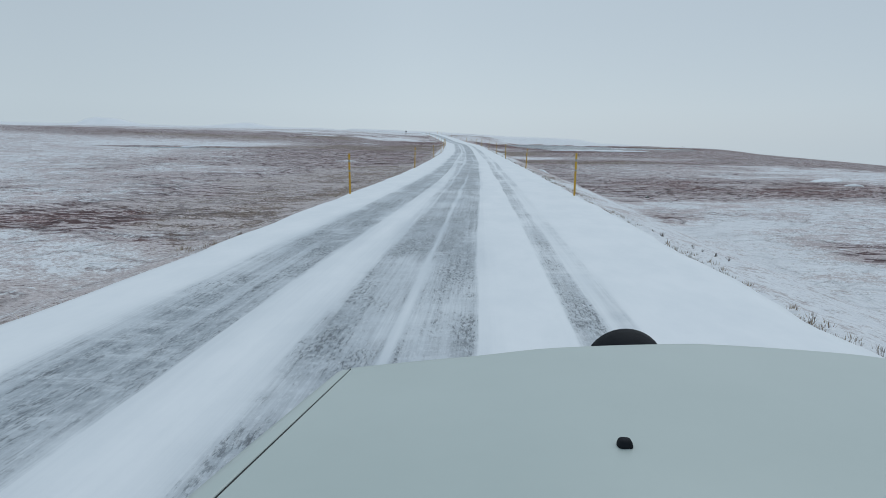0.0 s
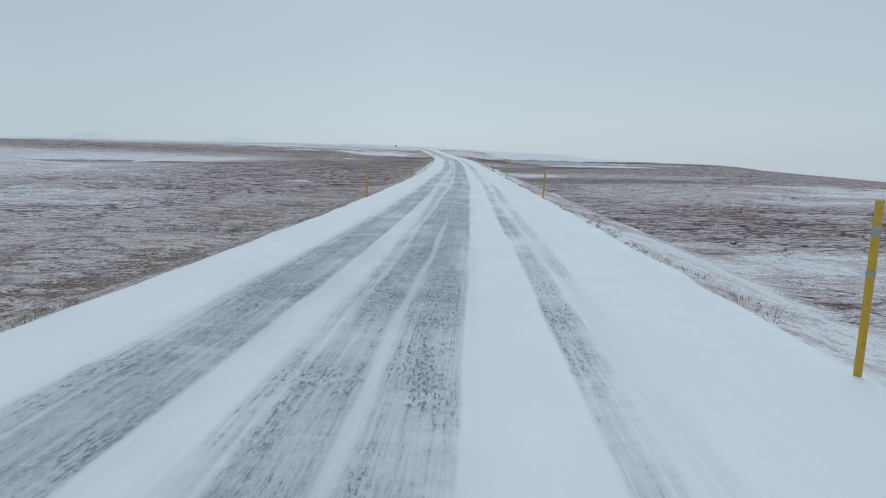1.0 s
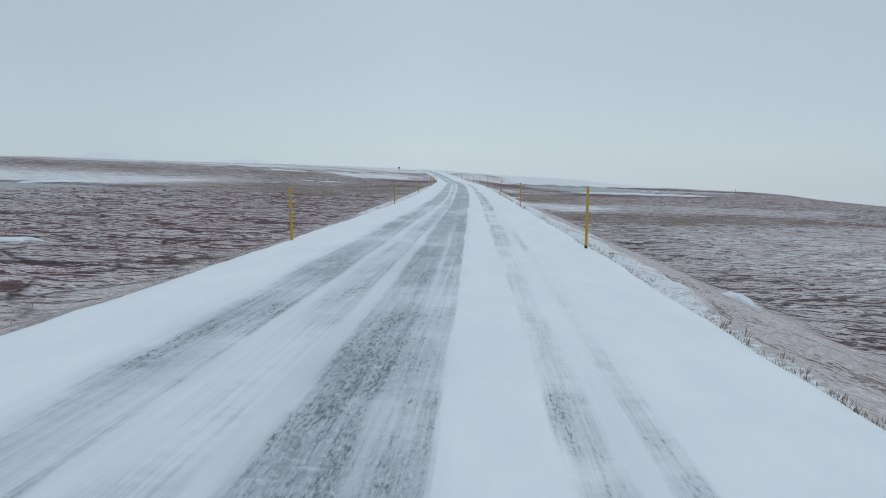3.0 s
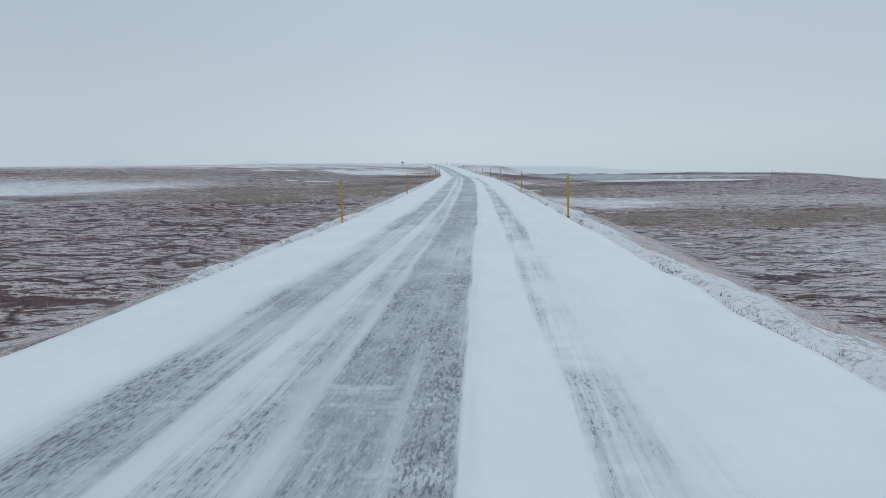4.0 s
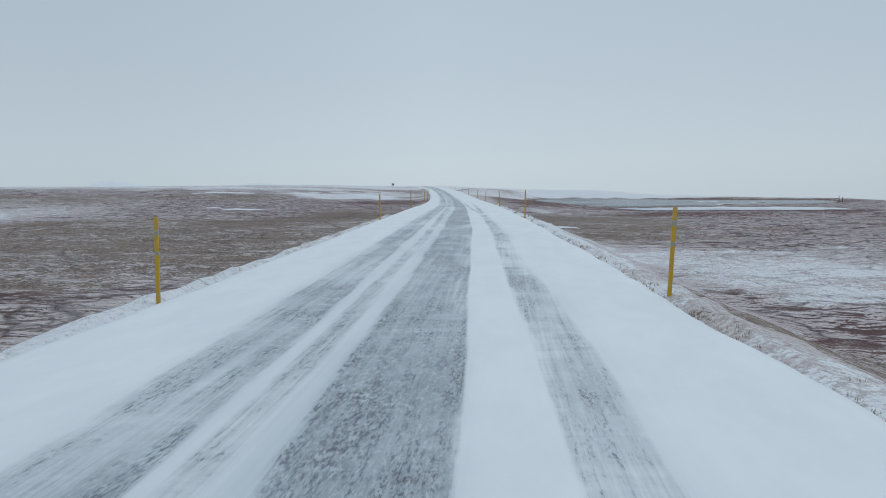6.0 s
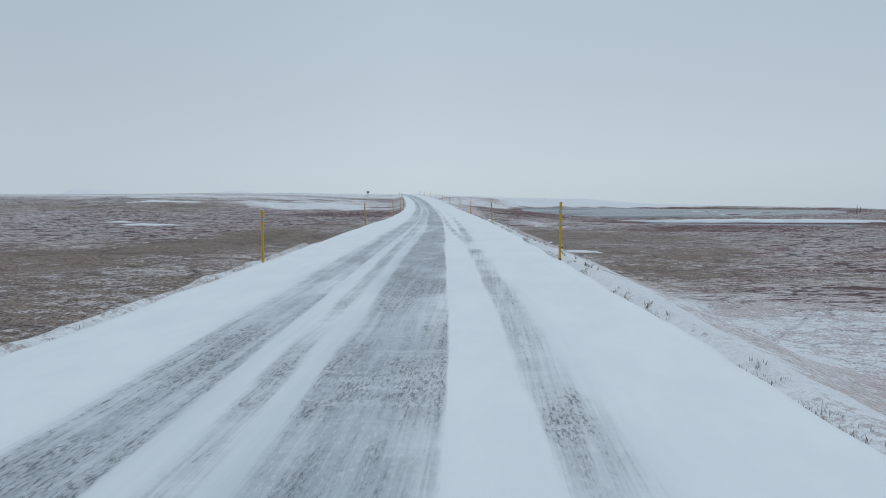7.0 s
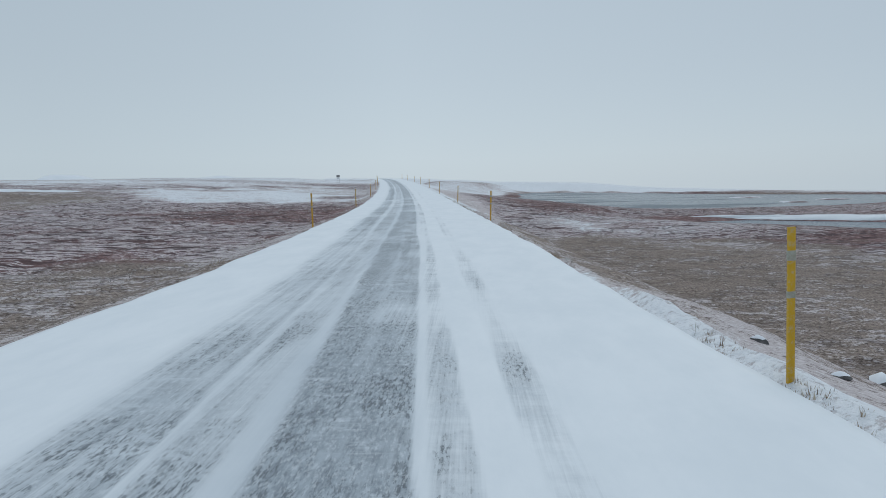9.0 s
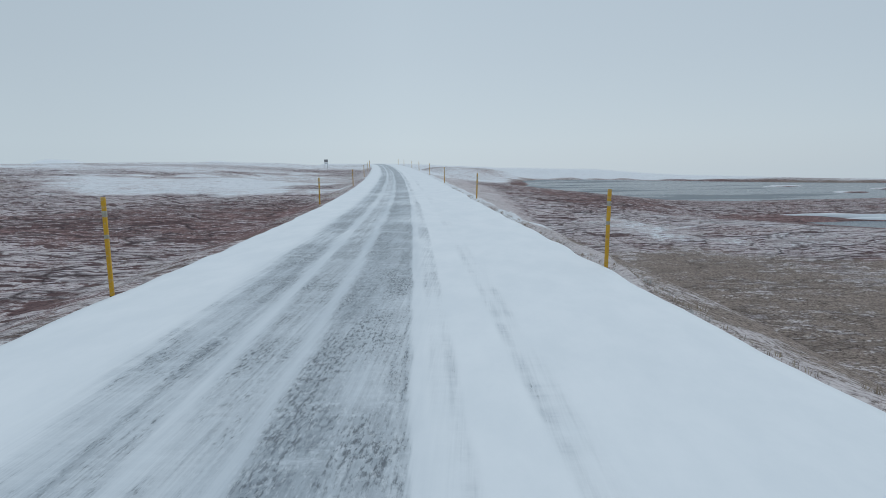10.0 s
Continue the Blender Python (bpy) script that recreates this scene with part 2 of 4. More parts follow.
def simple(name, c1, c2, scale, rough=0.7, metal=0.0, spec=0.4, bump=0.2, size=0.01):
    k = Nodes(name, rough=rough, metal=metal, spec=spec)
    a = k.noise(k.own(), scale, 5, 0.65)
    k.colour(k.mix(k.step(a, 0.3, 0.7), c1, c2)).bump(a, bump, size)
    return k.m


def make_blades(name, c1, c2, c3, frost):
    k = Nodes(name, rough=0.85, spec=0.2)
    i = k.island()
    c = k.mix(k.step(i, 0.0, 0.7), c1, c2)
    c = k.mix(k.step(i, 0.75, 0.95), c, c3)
    k.colour(k.mix(k.step(k.noise(k.pos(), 1.3, 4, 0.7), 0.45, 0.62, 0, frost), c, (0.70, 0.71, 0.74)))
    return k.m


M_ROAD = make_road_snow()
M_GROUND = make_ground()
M_WATER = make_water()
M_YELLOW = make_yellow()
M_REFLECT = simple("dull_reflective_film", (0.28, 0.265, 0.21), (0.40, 0.385, 0.33), 30, rough=0.35, spec=0.6, bump=0.1, size=0.002)
M_FOOT = simple("dark_post_foot", (0.03, 0.028, 0.025), (0.08, 0.07, 0.06), 40)
M_ROCK = simple("grey_basalt", (0.06, 0.06, 0.062), (0.17, 0.16, 0.155), 6, rough=0.9, bump=0.8, size=0.03)
M_DRIFT = simple("wind_packed_snow", (0.76, 0.78, 0.82), SNOW, 3, rough=0.8, spec=0.3, bump=0.4, size=0.02)
M_GALV = simple("galvanised_steel", (0.22, 0.23, 0.24), (0.34, 0.35, 0.36), 12, rough=0.5, metal=0.6)
M_SIGN = simple("dark_sign_back", (0.20, 0.20, 0.205), (0.30, 0.30, 0.305), 3, rough=0.6)
M_PALE = simple("snow_crusted_sign", (0.62, 0.65, 0.68), (0.78, 0.80, 0.82), 3, rough=0.7)
M_WEED = simple("dead_weed_stem", (0.06, 0.045, 0.038), (0.16, 0.125, 0.10), 20, rough=0.9)
M_PAINT = simple("pale_green_white_car_paint", (0.44, 0.505, 0.48), (0.47, 0.535, 0.51), 1.2, rough=0.32, spec=0.5, bump=0.0)
M_BLACK = simple("black_rubbery_plastic", (0.008, 0.010, 0.013), (0.014, 0.016, 0.020), 30, rough=0.75, spec=0.15)
M_TYRE = simple("snowy_tyre_rubber", (0.015, 0.015, 0.016), (0.05, 0.05, 0.052), 14, rough=0.85, bump=0.5)
M_RIM = simple("grey_steel_rim", (0.30, 0.31, 0.32), (0.40, 0.41, 0.42), 8, rough=0.4, metal=0.7)
M_LENS = simple("clear_lamp_lens", (0.6, 0.62, 0.64), (0.7, 0.72, 0.74), 9, rough=0.12, spec=0.7)
M_SEAM = simple("panel_gap_shade_strip", (0.01, 0.012, 0.012), (0.02, 0.022, 0.022), 30)


# ---------------------------------------------------------------- noise and mesh helpers
def lattice(i, j, seed):
    h = (i.astype(np.int64) * 374761393 + j.astype(np.int64) * 668265263 + seed * 974634533) & 0xFFFFFFFF
    h = ((h ^ (h >> 13)) * 1274126177) & 0xFFFFFFFF
    return ((h ^ (h >> 16)) & 0xFFFF) / 65535.0


def vnoise(x, y, seed=0):
    """Smooth value noise in 0..1 on a unit lattice."""
    x, y = np.broadcast_arrays(np.asarray(x, float), np.asarray(y, float))
    i, j = np.floor(x), np.floor(y)
    u, v = x - i, y - j
    u, v = u * u * (3 - 2 * u), v * v * (3 - 2 * v)
    a, b = lattice(i, j, seed), lattice(i + 1, j, seed)
    c, d = lattice(i, j + 1, seed), lattice(i + 1, j + 1, seed)
    return (a * (1 - u) + b * u) * (1 - v) + (c * (1 - u) + d * u) * v


def fnoise(x, y, seed=0, octaves=3):
    total, amp, out = 0.0, 1.0, 0.0
    for o in range(octaves):
        out = out + amp * vnoise(np.asarray(x) * 2 ** o + 17.3 * o, np.asarray(y) * 2 ** o - 9.1 * o, seed + o)
        total, amp = total + amp, amp * 0.5
    return out / total


def smooth(v, lo, hi):
    t = np.clip((v - lo) / (hi - lo), 0, 1)
    return t * t * (3 - 2 * t)


def mesh_from(name, verts, faces, material, shade=True):
    me = bpy.data.meshes.new(name)
    verts = np.asarray(verts, np.float32)
    faces = np.asarray(faces, np.int32)
    n, k = faces.shape
    me.vertices.add(len(verts))
    me.vertices.foreach_set("co", verts.ravel())
    me.loops.add(n * k)
    me.loops.foreach_set("vertex_index", faces.ravel())
    me.polygons.add(n)
    me.polygons.foreach_set("loop_start", np.arange(0, n * k, k, dtype=np.int32))
    me.polygons.foreach_set("loop_total", np.full(n, k, np.int32))
    me.update(calc_edges=True)
    me.materials.append(material)
    me.polygons.foreach_set("use_smooth", np.full(n, shade))
    return me


def grid_faces(rows, cols):
    a = (np.arange(rows - 1)[:, None] * cols + np.arange(cols - 1)[None, :]).ravel()
    return np.stack([a, a + 1, a + cols + 1, a + cols], 1)


def part(name, bm, material, parent, label="", smoothed=True):
    """Links a bmesh as one mesh object under a thing or a part."""
    me = bpy.data.meshes.new(name)
    bm.normal_update()
    bm.to_mesh(me)
    bm.free()
    me.materials.append(material)
    if smoothed:
        for f in me.polygons:
            f.use_smooth = True
    ob = new(name, me)
    ob.parent = parent
    if label:
        tagged(ob, label)
    return ob


def box_into(bm, x0, x1, y0, y1, z0, z1, bevel=0.0, m=None):
    made = bmesh.ops.create_cube(bm, size=1.0)["verts"]
    for v in made:
        v.co = Vector((x0 + (v.co.x + 0.5) * (x1 - x0), y0 + (v.co.y + 0.5) * (y1 - y0), z0 + (v.co.z + 0.5) * (z1 - z0)))
    if bevel:
        edges = list({e for v in made for e in v.link_edges})
        out = bmesh.ops.bevel(bm, geom=edges, offset=bevel, segments=2, affect="EDGES", profile=0.6)
        made = out["verts"]
    if m is not None:
        bmesh.ops.transform(bm, matrix=m, verts=list({v for v in made}))
    return made


def ring_into(bm, rings, closed=True, cap=True):
    """Skins a list of vertex rings."""
    rows = [[bm.verts.new(p) for p in ring] for ring in rings]
    n = len(rows[0])
    for a, b in zip(rows, rows[1:]):
        for i in range(n if closed else n - 1):
            j = (i + 1) % n
            bm.faces.new((a[i], a[j], b[j], b[i]))
    if cap and closed:
        bm.faces.new(rows[0][::-1])
        bm.faces.new(rows[-1])
    return rows


# ---------------------------------------------------------------- plan of the road and the land
LINE_Y = np.array([-60, -20, 0, 23, 47, 70.5, 94.7, 118.4, 143, 167.5, 191.2, 214.8, 238.5, 262.5, 286.3, 311, 350, 400, 440, 500, 620], float)
LINE_X = np.array([0.9, 0.45, 0.26, 0.20, 0.06, -0.56, -1.22, -2.28, -3.55, -5.13, -6.92, -9.18, -11.90, -14.92, -18.35, -22.0, -28.4, -38.0, -46.5, -61.0, -96.0])
RISE_Y = np.array([-60, -20, 0, 20, 40, 60, 80, 100, 120, 140, 160, 180, 200, 220, 240, 260, 300, 340, 360, 400, 440, 470, 500, 620], float)
RISE_Z = np.array([0.41, 0.21, 0, -0.21, -0.41, -0.53, -0.56, -0.56, -0.42, -0.18, -0.06, 0, 0.06, 0.27, 0.69, 1.24, 2.32, 3.34, 3.82, 4.6, 5.1, 5.25, 5.1, 3.3])
HALF = 4.2
PLAIN_Y = np.array([0, 50, 90, 125, 175, 205, 260], float)
PLAIN_Z = np.array([-2.3, -2.65, -2.85, -2.75, -2.55, -3.0, -3.3])
SKY_A = np.array([-180, -70, -40, -27, -13, -8, -3.6, 2, 9, 20, 33, 60, 180], float)
SKY_E = np.array([0.5, 0.8, 0.90, 0.82, 0.74, 0.60, 0.44, 0.12, -0.08, -0.72, -1.65, -2.0, 0.2])
# the plain's brow, past which it falls away to the east
EAST_Y = np.array([-200, 175, 230, 250, 290, 330, 360, 450, 900], float)
EAST_X = np.array([48, 48, 58, 66, 88, 106, 110, 112, 240], float)
LAKE_Z, POND_Z = -3.75, -2.95
LAKE = [(6, 330), (12, 310), (20, 287), (35, 275), (60, 277), (84, 288), (98, 297), (112, 320), (116, 340), (110, 352), (98, 364), (80, 400), (52, 470), (33, 492), (21, 470), (14, 390), (9, 350)]
POND = [(20, 232), (24, 226), (33, 217), (44, 211), (56, 209), (60, 214), (50, 220), (39, 226), (28, 233)]
TARN_Z = -0.95
TARN = [(-88, 139), (-76, 129), (-62, 120), (-46, 117), (-41, 123), (-50, 132), (-62, 138), (-76, 143)]
ISLETS = [(75, 338, 7, 5), (68, 300, 6, 3), (84, 312, 9, 3)]


def soft_line(y, ys, xs):
    """A piecewise line, rounded by averaging over a stretch."""
    return sum(np.interp(np.asarray(y, float) + s, ys, xs) for s in (-12, -8, -4, 0, 4, 8, 12)) / 7


def centre(y):
    y = np.asarray(y, float)
    return soft_line(np.clip(y, -60, 620), LINE_Y, LINE_X) + np.where(y > 620, -(y - 620) * 0.3, 0)


def rise(y):
    return soft_line(y, RISE_Y, RISE_Z)


def polygon_gap(x, y, poly):
    """Distance outside a polygon; negative inside."""
    best = np.full(np.shape(x), 1e9)
    inside = np.zeros(np.shape(x), bool)
    for (ax, ay), (bx, by) in zip(poly, poly[1:] + poly[:1]):
        dx, dy = bx - ax, by - ay
        t = np.clip(((x - ax) * dx + (y - ay) * dy) / (dx * dx + dy * dy), 0, 1)
        best = np.minimum(best, np.hypot(x - ax - t * dx, y - ay - t * dy))
        cross = (ay > y) != (by > y)
        at = ax + (y - ay) * dx / (dy if dy else 1e-9)
        inside ^= cross & (x < at)
    return np.where(inside, -best, best)


def rim(d, y):
    """Ploughed snow rim beyond the road's edges, 0 to 1."""
    d = np.where(d < 0, d - 0.28 * smooth(y, 168, 178), d)
    wide = np.where(d > 0, 0.20 + 1.10 * band(y, 66, 152, 10) + 0.45 * smooth(y, 152, 165) * (1 - smooth(y, 168, 180)) + 1.2 * smooth(y, 190, 198), 0.10 + 0.70 * band(y, 84, 150, 8))
    wide = wide * (0.25 + 1.5 * fnoise(y / 2.6, np.abs(d) * 0.4 + np.sign(d) * 3, 81, 3))
    return 1 - smooth(np.abs(d), HALF + wide * 0.7, HALF + 0.15 + wide * 1.3)


def land(x, y, humps=True):
    """Height of the ground, and the height of its hummocks in 0..1."""
    x, y = np.asarray(x, float), np.asarray(y, float)
    d = x - centre(y)
    a = np.abs(d)
    zr = rise(y)
    left = d < 0
    wob = (fnoise(y * 0.16, d * 0.0 + np.sign(d) * 7.0, 5, 2) - 0.5)
    # left: a low verge; right: an embankment two metres high above the plain
    verge = zr - 0.10 - (0.48 + 0.3 * wob) * smooth(a, HALF - 0.1, 6.4 + wob) + 0.006 * np.clip(a - 7, 0, 400)
    plain = np.interp(y, PLAIN_Y, PLAIN_Z) - 0.003 * np.clip(a - 45, 0, 150)
    down = 0.14 * smooth(a, HALF - 0.1, 5.8) + 0.86 * smooth(a + wob, 5.0, 11.0)
    # along the lake the bank runs out into a gentle slope
    apron = np.where(left, 0.0, smooth(y, 212, 245) * (1 - smooth(y, 410, 480)))
    down = down * (1 - apron) + apron * (0.10 * smooth(a, HALF - 0.1, 5.6) + 0.90 * np.clip((a - 5) / 38, 0, 1))
    z = np.where(left, verge, (zr - 0.10) * (1 - down) + plain * down)
    swell = (fnoise(x / 34, y / 34, 21, 3) - 0.5) * 1.5 + (fnoise(x / 11, y / 11, 25, 2) - 0.5) * 0.5
    z = z + swell * smooth(a, 7, 40) * np.where(left, 1.0, 0.5) * (1 - 0.7 * apron)
    # far land, up to the skyline
    rx, ry = x + 0.5, y - 95.0
    r = np.hypot(rx, ry)
    az = np.degrees(np.arctan2(rx, ry))
    far = 1.28 + r * np.tan(np.radians(np.interp(az, SKY_A, SKY_E)))
    far = far + (fnoise(x / 90, y / 90, 31, 3) - 0.5) * np.clip(r / 500, 0, 1) * 3.0 - np.clip(r - 1600, 0, 4000) * 0.02
    side = smooth(az, -6, 8)
    k = smooth(r, 70 + 150 * side, 270 + 190 * side) * smooth(a, 6, 45) * (1 - 0.92 * apron * (1 - smooth(a, 60, 110)))
    z = z * (1 - k) + far * k
    # the plain drops away east of the lake and behind it
    r2, az2 = np.hypot(x, y - 172), np.degrees(np.arctan2(x, y - 172))
    z = z - 0.06 * np.clip(r2 - 296, 0, 2500) * smooth(az2, 9, 24) * (1 - smooth(az2, 120, 160))
    east = np.clip(x - np.interp(y, EAST_Y, EAST_X), 0, 4000)
    lake, pond = polygon_gap(x, y, LAKE), polygon_gap(x, y, POND)
    shore = (fnoise(x / 7, y / 7, 41, 3) - 0.5) * 5
    z = np.where(left | (r > 420) | (east > 0) | (r2 > 296), z, np.maximum(z, LAKE_Z + 0.25 + swell * 0.3))
    tarn = polygon_gap(x, y, TARN)
    for gap, level, near_by, slope, rag in ((lake, LAKE_Z, 30, 0.05, 1.0), (pond, POND_Z, 14, 0.06, 0.25), (tarn, TARN_Z, 16, 0.03, 0.4)):
        g = gap + shore * rag
        aim = level + 0.10 + slope * np.clip(g, 0, 200) - 0.6 * smooth(-g, 0, 3) + (0.22 if level == LAKE_Z else 0.0) * smooth(g, 0, 4) * smooth(y, 320, 350)
        w = 1 - smooth(g, near_by * 0.25, near_by)
        z = z * (1 - w) + aim * w
    z = z - (0.0011 * np.minimum(east, 30) ** 2 + 0.066 * np.maximum(east - 30, 0)) * smooth(lake, 2, 14)
    for ix, iy, irx, iry in ISLETS:
        q = np.hypot((x - ix) / irx, (y - iy) / iry) + (fnoise(x / 3, y / 3, 43, 2) - 0.5) * 0.8
        z = np.where(q < 1.2, np.maximum(z, LAKE_Z - 0.6 + 0.85 * (1 - smooth(q, 0.4, 1.2))), z)
    h1 = fnoise(x / 1.7, y / 1.7, 51, 2)
    h2 = fnoise(x / 4.5, y / 4.5, 61, 2)
    hum = 0.6 * (1 - np.abs(2 * h1 - 1)) + 0.4 * h2
    wet = smooth(np.minimum(np.minimum(lake, pond), tarn), -1, 4)
    amount = smooth(a, 5.2, 10) * wet * (0.26 + 0.25 * smooth(a, 30, 120))
    z = z + (fnoise(x / 0.55, y / 0.8, 57, 2) - 0.5) * 0.12 * band(a, HALF + 0.25, 7.5, 0.3)
    z = z + rim(d, y) * smooth(a, HALF + 0.08, HALF + 0.3) * (0.05 + 0.20 * fnoise(x / 0.5, y / 0.8, 59, 2))
    if humps:
        z = z + (hum - 0.55) * amount
    return z, hum


def band(u, lo, hi, soft=0.10):
    return smooth(u, lo - soft, lo + soft) * (1 - smooth(u, hi - soft, hi + soft))


# patches of cover: centre d and y, reach in d and y, snow, dry grass
PATCHES = [
    (-24, 36, 17, 20, 0.13, 0.0), (-42, 64, 26, 34, 0.10, 0.0), (-9, 42, 5, 24, -0.18, 0.9), (-12, 13, 6, 5, 0.22, 0.0), (-11, 19, 6, 3, -0.16, -0.1), (-7, 9, 4, 7, 0.10, 0.3), (-9, 158, 8, 10, -0.30, 0.5), (-46, 231, 14, 12, -0.28, 0.9), (27, 62, 5, 4, 0.3, 0.0), (21, 36, 13, 13, 0.18, 0.1), (44, 208, 16, 9, -0.2, -0.1), (-28, 12, 14, 20, 0.12, 0.1), (-16, 92, 14, 20, -0.08, -0.1), (12, 143, 9, 14, 0.15, 0.1), (7, 146, 4, 14, 0.12, 0.1),
    (-24, 137, 24, 22, -0.34, 1.0), (-70, 150, 26, 30, 0.10, 0.2), (-24, 188, 22, 20, -0.06, -0.2),
    (-10, 214, 8, 14, -0.30, -0.4), (-24, 243, 15, 16, 0.36, 0.0), (-15, 112, 9, 12, -0.14, 0.0), (13, 198, 9, 15, -0.10, 0.3), (-14, 262, 8, 22, 0.15, 0.7), (-90, 215, 40, 20, -0.3, 0.9), (-9, 170, 6, 15, -0.32, 1.0),
    (9, 14, 8, 28, 0.34, 0.9), (30, 60, 16, 12, -0.30, 0.2), (38, 92, 28, 24, 0.06, 0.0),
    (24, 119, 20, 7.5, -0.36, 0.6), (32, 141, 26, 13, 0.14, -0.1), (16, 188, 14, 32, -0.36, 1.0),
    (17, 252, 10, 15, -0.26, -0.4), (25, 224, 13, 9, 0.26, -0.1), (18, 288, 15, 34, 0.16, 0.45), (26, 350, 26, 55, 0.22, 0.2), (-48, 300, 34, 40, 0.20, 0.1), (-110, 300, 50, 45, 0.16, 0.3), (60, 60, 26, 50, 0.16, 0.0), (46, 238, 32, 42, -0.14, -0.1),
]


def cover(x, y):
    d = x - centre(y)
    a = np.abs(d)
    snow = np.full(np.shape(x), 0.65)
    tan = np.full(np.shape(x), 0.12)
    ragged = 1 + (fnoise(x / 6, y / 6, 71, 3) - 0.5) * 1.1
    for pd, py, rd, ry, s, t in PATCHES:
        q = ((d - pd) / rd) ** 2 + ((y - py) / ry) ** 2
        w = 1 - smooth(np.sqrt(q) * ragged, 0.6, 1.25)
        snow, tan = snow + s * w, tan + t * w
    snow = snow + 0.38 * rim(d, y) + 0.24 * (1 - smooth(d, -60, -20)) * (1 - smooth(y, 170, 220)) + 0.10 * band(d, 12, 90, 6) * band(y, 30, 112, 14)
    snow = snow - 0.04 * (d > 0) * band(a, HALF + 0.4, 8.0, 0.8) * band(y, 20, 160, 15)
    tan = tan + 0.45 * (d > 0) * band(a, HALF, 9.0, 1.0)
    tan = tan + 0.5 * (1 - smooth(a, 5.5, 9))
    r = np.hypot(x, y - 95)
    # patchy far snow; its steady gain with r paints haze into the colour
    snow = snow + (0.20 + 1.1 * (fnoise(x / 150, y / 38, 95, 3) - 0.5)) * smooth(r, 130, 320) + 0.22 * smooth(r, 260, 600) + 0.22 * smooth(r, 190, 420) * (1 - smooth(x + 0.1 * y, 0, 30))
    tan = tan + 1.6 * (fnoise(x / 130, y / 45, 97, 2) - 0.45) * smooth(r, 100, 250)
    for poly in (LAKE, POND, TARN):
        g = polygon_gap(x, y, poly)
        snow = snow - 0.4 * (1 - smooth(g, 1, 9 if poly is LAKE else 5))
        if poly is LAKE:
            snow = snow - 0.5 * (1 - smooth(g, 3, 6)) * smooth(y, 320, 350)
    for ix, iy, irx, iry in ISLETS:
        snow = snow + 0.75 * (np.hypot((x - ix) / irx, (y - iy) / iry) < 0.75)
    r2, az2 = np.hypot(x, y - 172), np.degrees(np.arctan2(x, y - 172))
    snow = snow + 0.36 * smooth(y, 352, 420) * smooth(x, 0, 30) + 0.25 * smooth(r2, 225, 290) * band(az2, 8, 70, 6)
    return snow, tan


def build_ground():
    ys = np.concatenate([-np.geomspace(1500, 40, 14), np.arange(-34, -6, 2.0), np.arange(-6, 235, 0.42), np.arange(235, 420, 1.1), np.geomspace(420, 3200, 60)])
    out = [4.15, 4.3]
    step = 0.22
    while out[-1] < 3200:
        step = 0.24 if out[-1] < 12 else min(step * (1.025 if out[-1] < 70 else 1.07 if out[-1] < 300 else 1.25), 500)
        out.append(out[-1] + step)
    ds = np.array([-v for v in out[::-1]] + [0.0] + out)
    yy, dd = np.meshgrid(ys, ds, indexing="ij")
    xx = centre(yy) + dd
    zz, hum = land(xx, yy)
    zz = np.where(np.abs(dd) < HALF - 0.1, rise(yy) - 0.12, zz)
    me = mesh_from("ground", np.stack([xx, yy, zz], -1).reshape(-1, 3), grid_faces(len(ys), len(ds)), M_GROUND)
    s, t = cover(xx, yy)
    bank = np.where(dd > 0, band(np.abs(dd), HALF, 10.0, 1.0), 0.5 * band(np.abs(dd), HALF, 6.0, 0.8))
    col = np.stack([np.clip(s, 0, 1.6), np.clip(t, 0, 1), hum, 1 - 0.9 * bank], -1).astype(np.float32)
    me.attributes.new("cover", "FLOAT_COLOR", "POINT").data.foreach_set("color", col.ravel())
    return tagged(new("ground", me), "rolling frozen heath with brown grass and snow", "ground", kind="structure")


build_ground()


def far_hill(az, r, wide, top, seed, label):
    """A low snowy hill far beyond the heath."""
    u, v = np.meshgrid(np.linspace(-1, 1, 81), np.linspace(-1, 1, 25), indexing="ij")
    crest = np.clip(1 - u * u, 0, 1) ** 1.3 * (0.62 + 0.75 * (fnoise(2.4 * u + seed, v * 0.7, 400 + seed, 3) - 0.25))
    z = -6 + (top + 6) * crest * np.clip(1 - v * v, 0, 1)
    ca, sa = math.cos(radians(az)), math.sin(radians(az))
    x = r * sa + u * wide * ca + v * 260 * sa
    y = 95 + r * ca - u * wide * sa + v * 260 * ca
    me = mesh_from("far_hill", np.stack([x, y, z], -1).reshape(-1, 3), grid_faces(81, 25), M_DRIFT)
    return tagged(new("far_hill", me), label, "hill", kind="structure")


far_hill(-34, 2500, 330, 66, 3, "pale snow-covered hill fading into the sky")
far_hill(-22, 2700, 380, 56, 8, "low pale snow-covered hill on the horizon")

# wheel tracks: for each stretch of road, the near and far side of a track across the road and how bare it is
TRACK_Y = np.array([8, 25, 43, 61, 88, 106, 134, 160, 179, 190], float)
MAIN_LO = np.array([-0.98, -0.68, -0.67, -0.40, -0.36, -0.33, -0.15, 0.0, -0.28, -0.30])
MAIN_HI = np.array([0.62, 0.62, 0.58, 0.76, 0.73, 0.86, 1.12, 0.96, 0.90, 0.62])
RIDGE_AT = np.array([-0.15, -0.13, -0.04, 0.33, 0.30, 0.30, 0.40, 0.50, 0.34, 0.18])
RIDGE_BY = np.array([0.85, 0.9, 0.35, 0.75, 0.25, 0.0, 0.0, 0.0, 0.35, 0.2])
OUTER_LO = np.array([-2.95, -2.45, -2.25, -2.30, -2.20, -2.02, -2.10, -1.72, -1.62, -2.0])
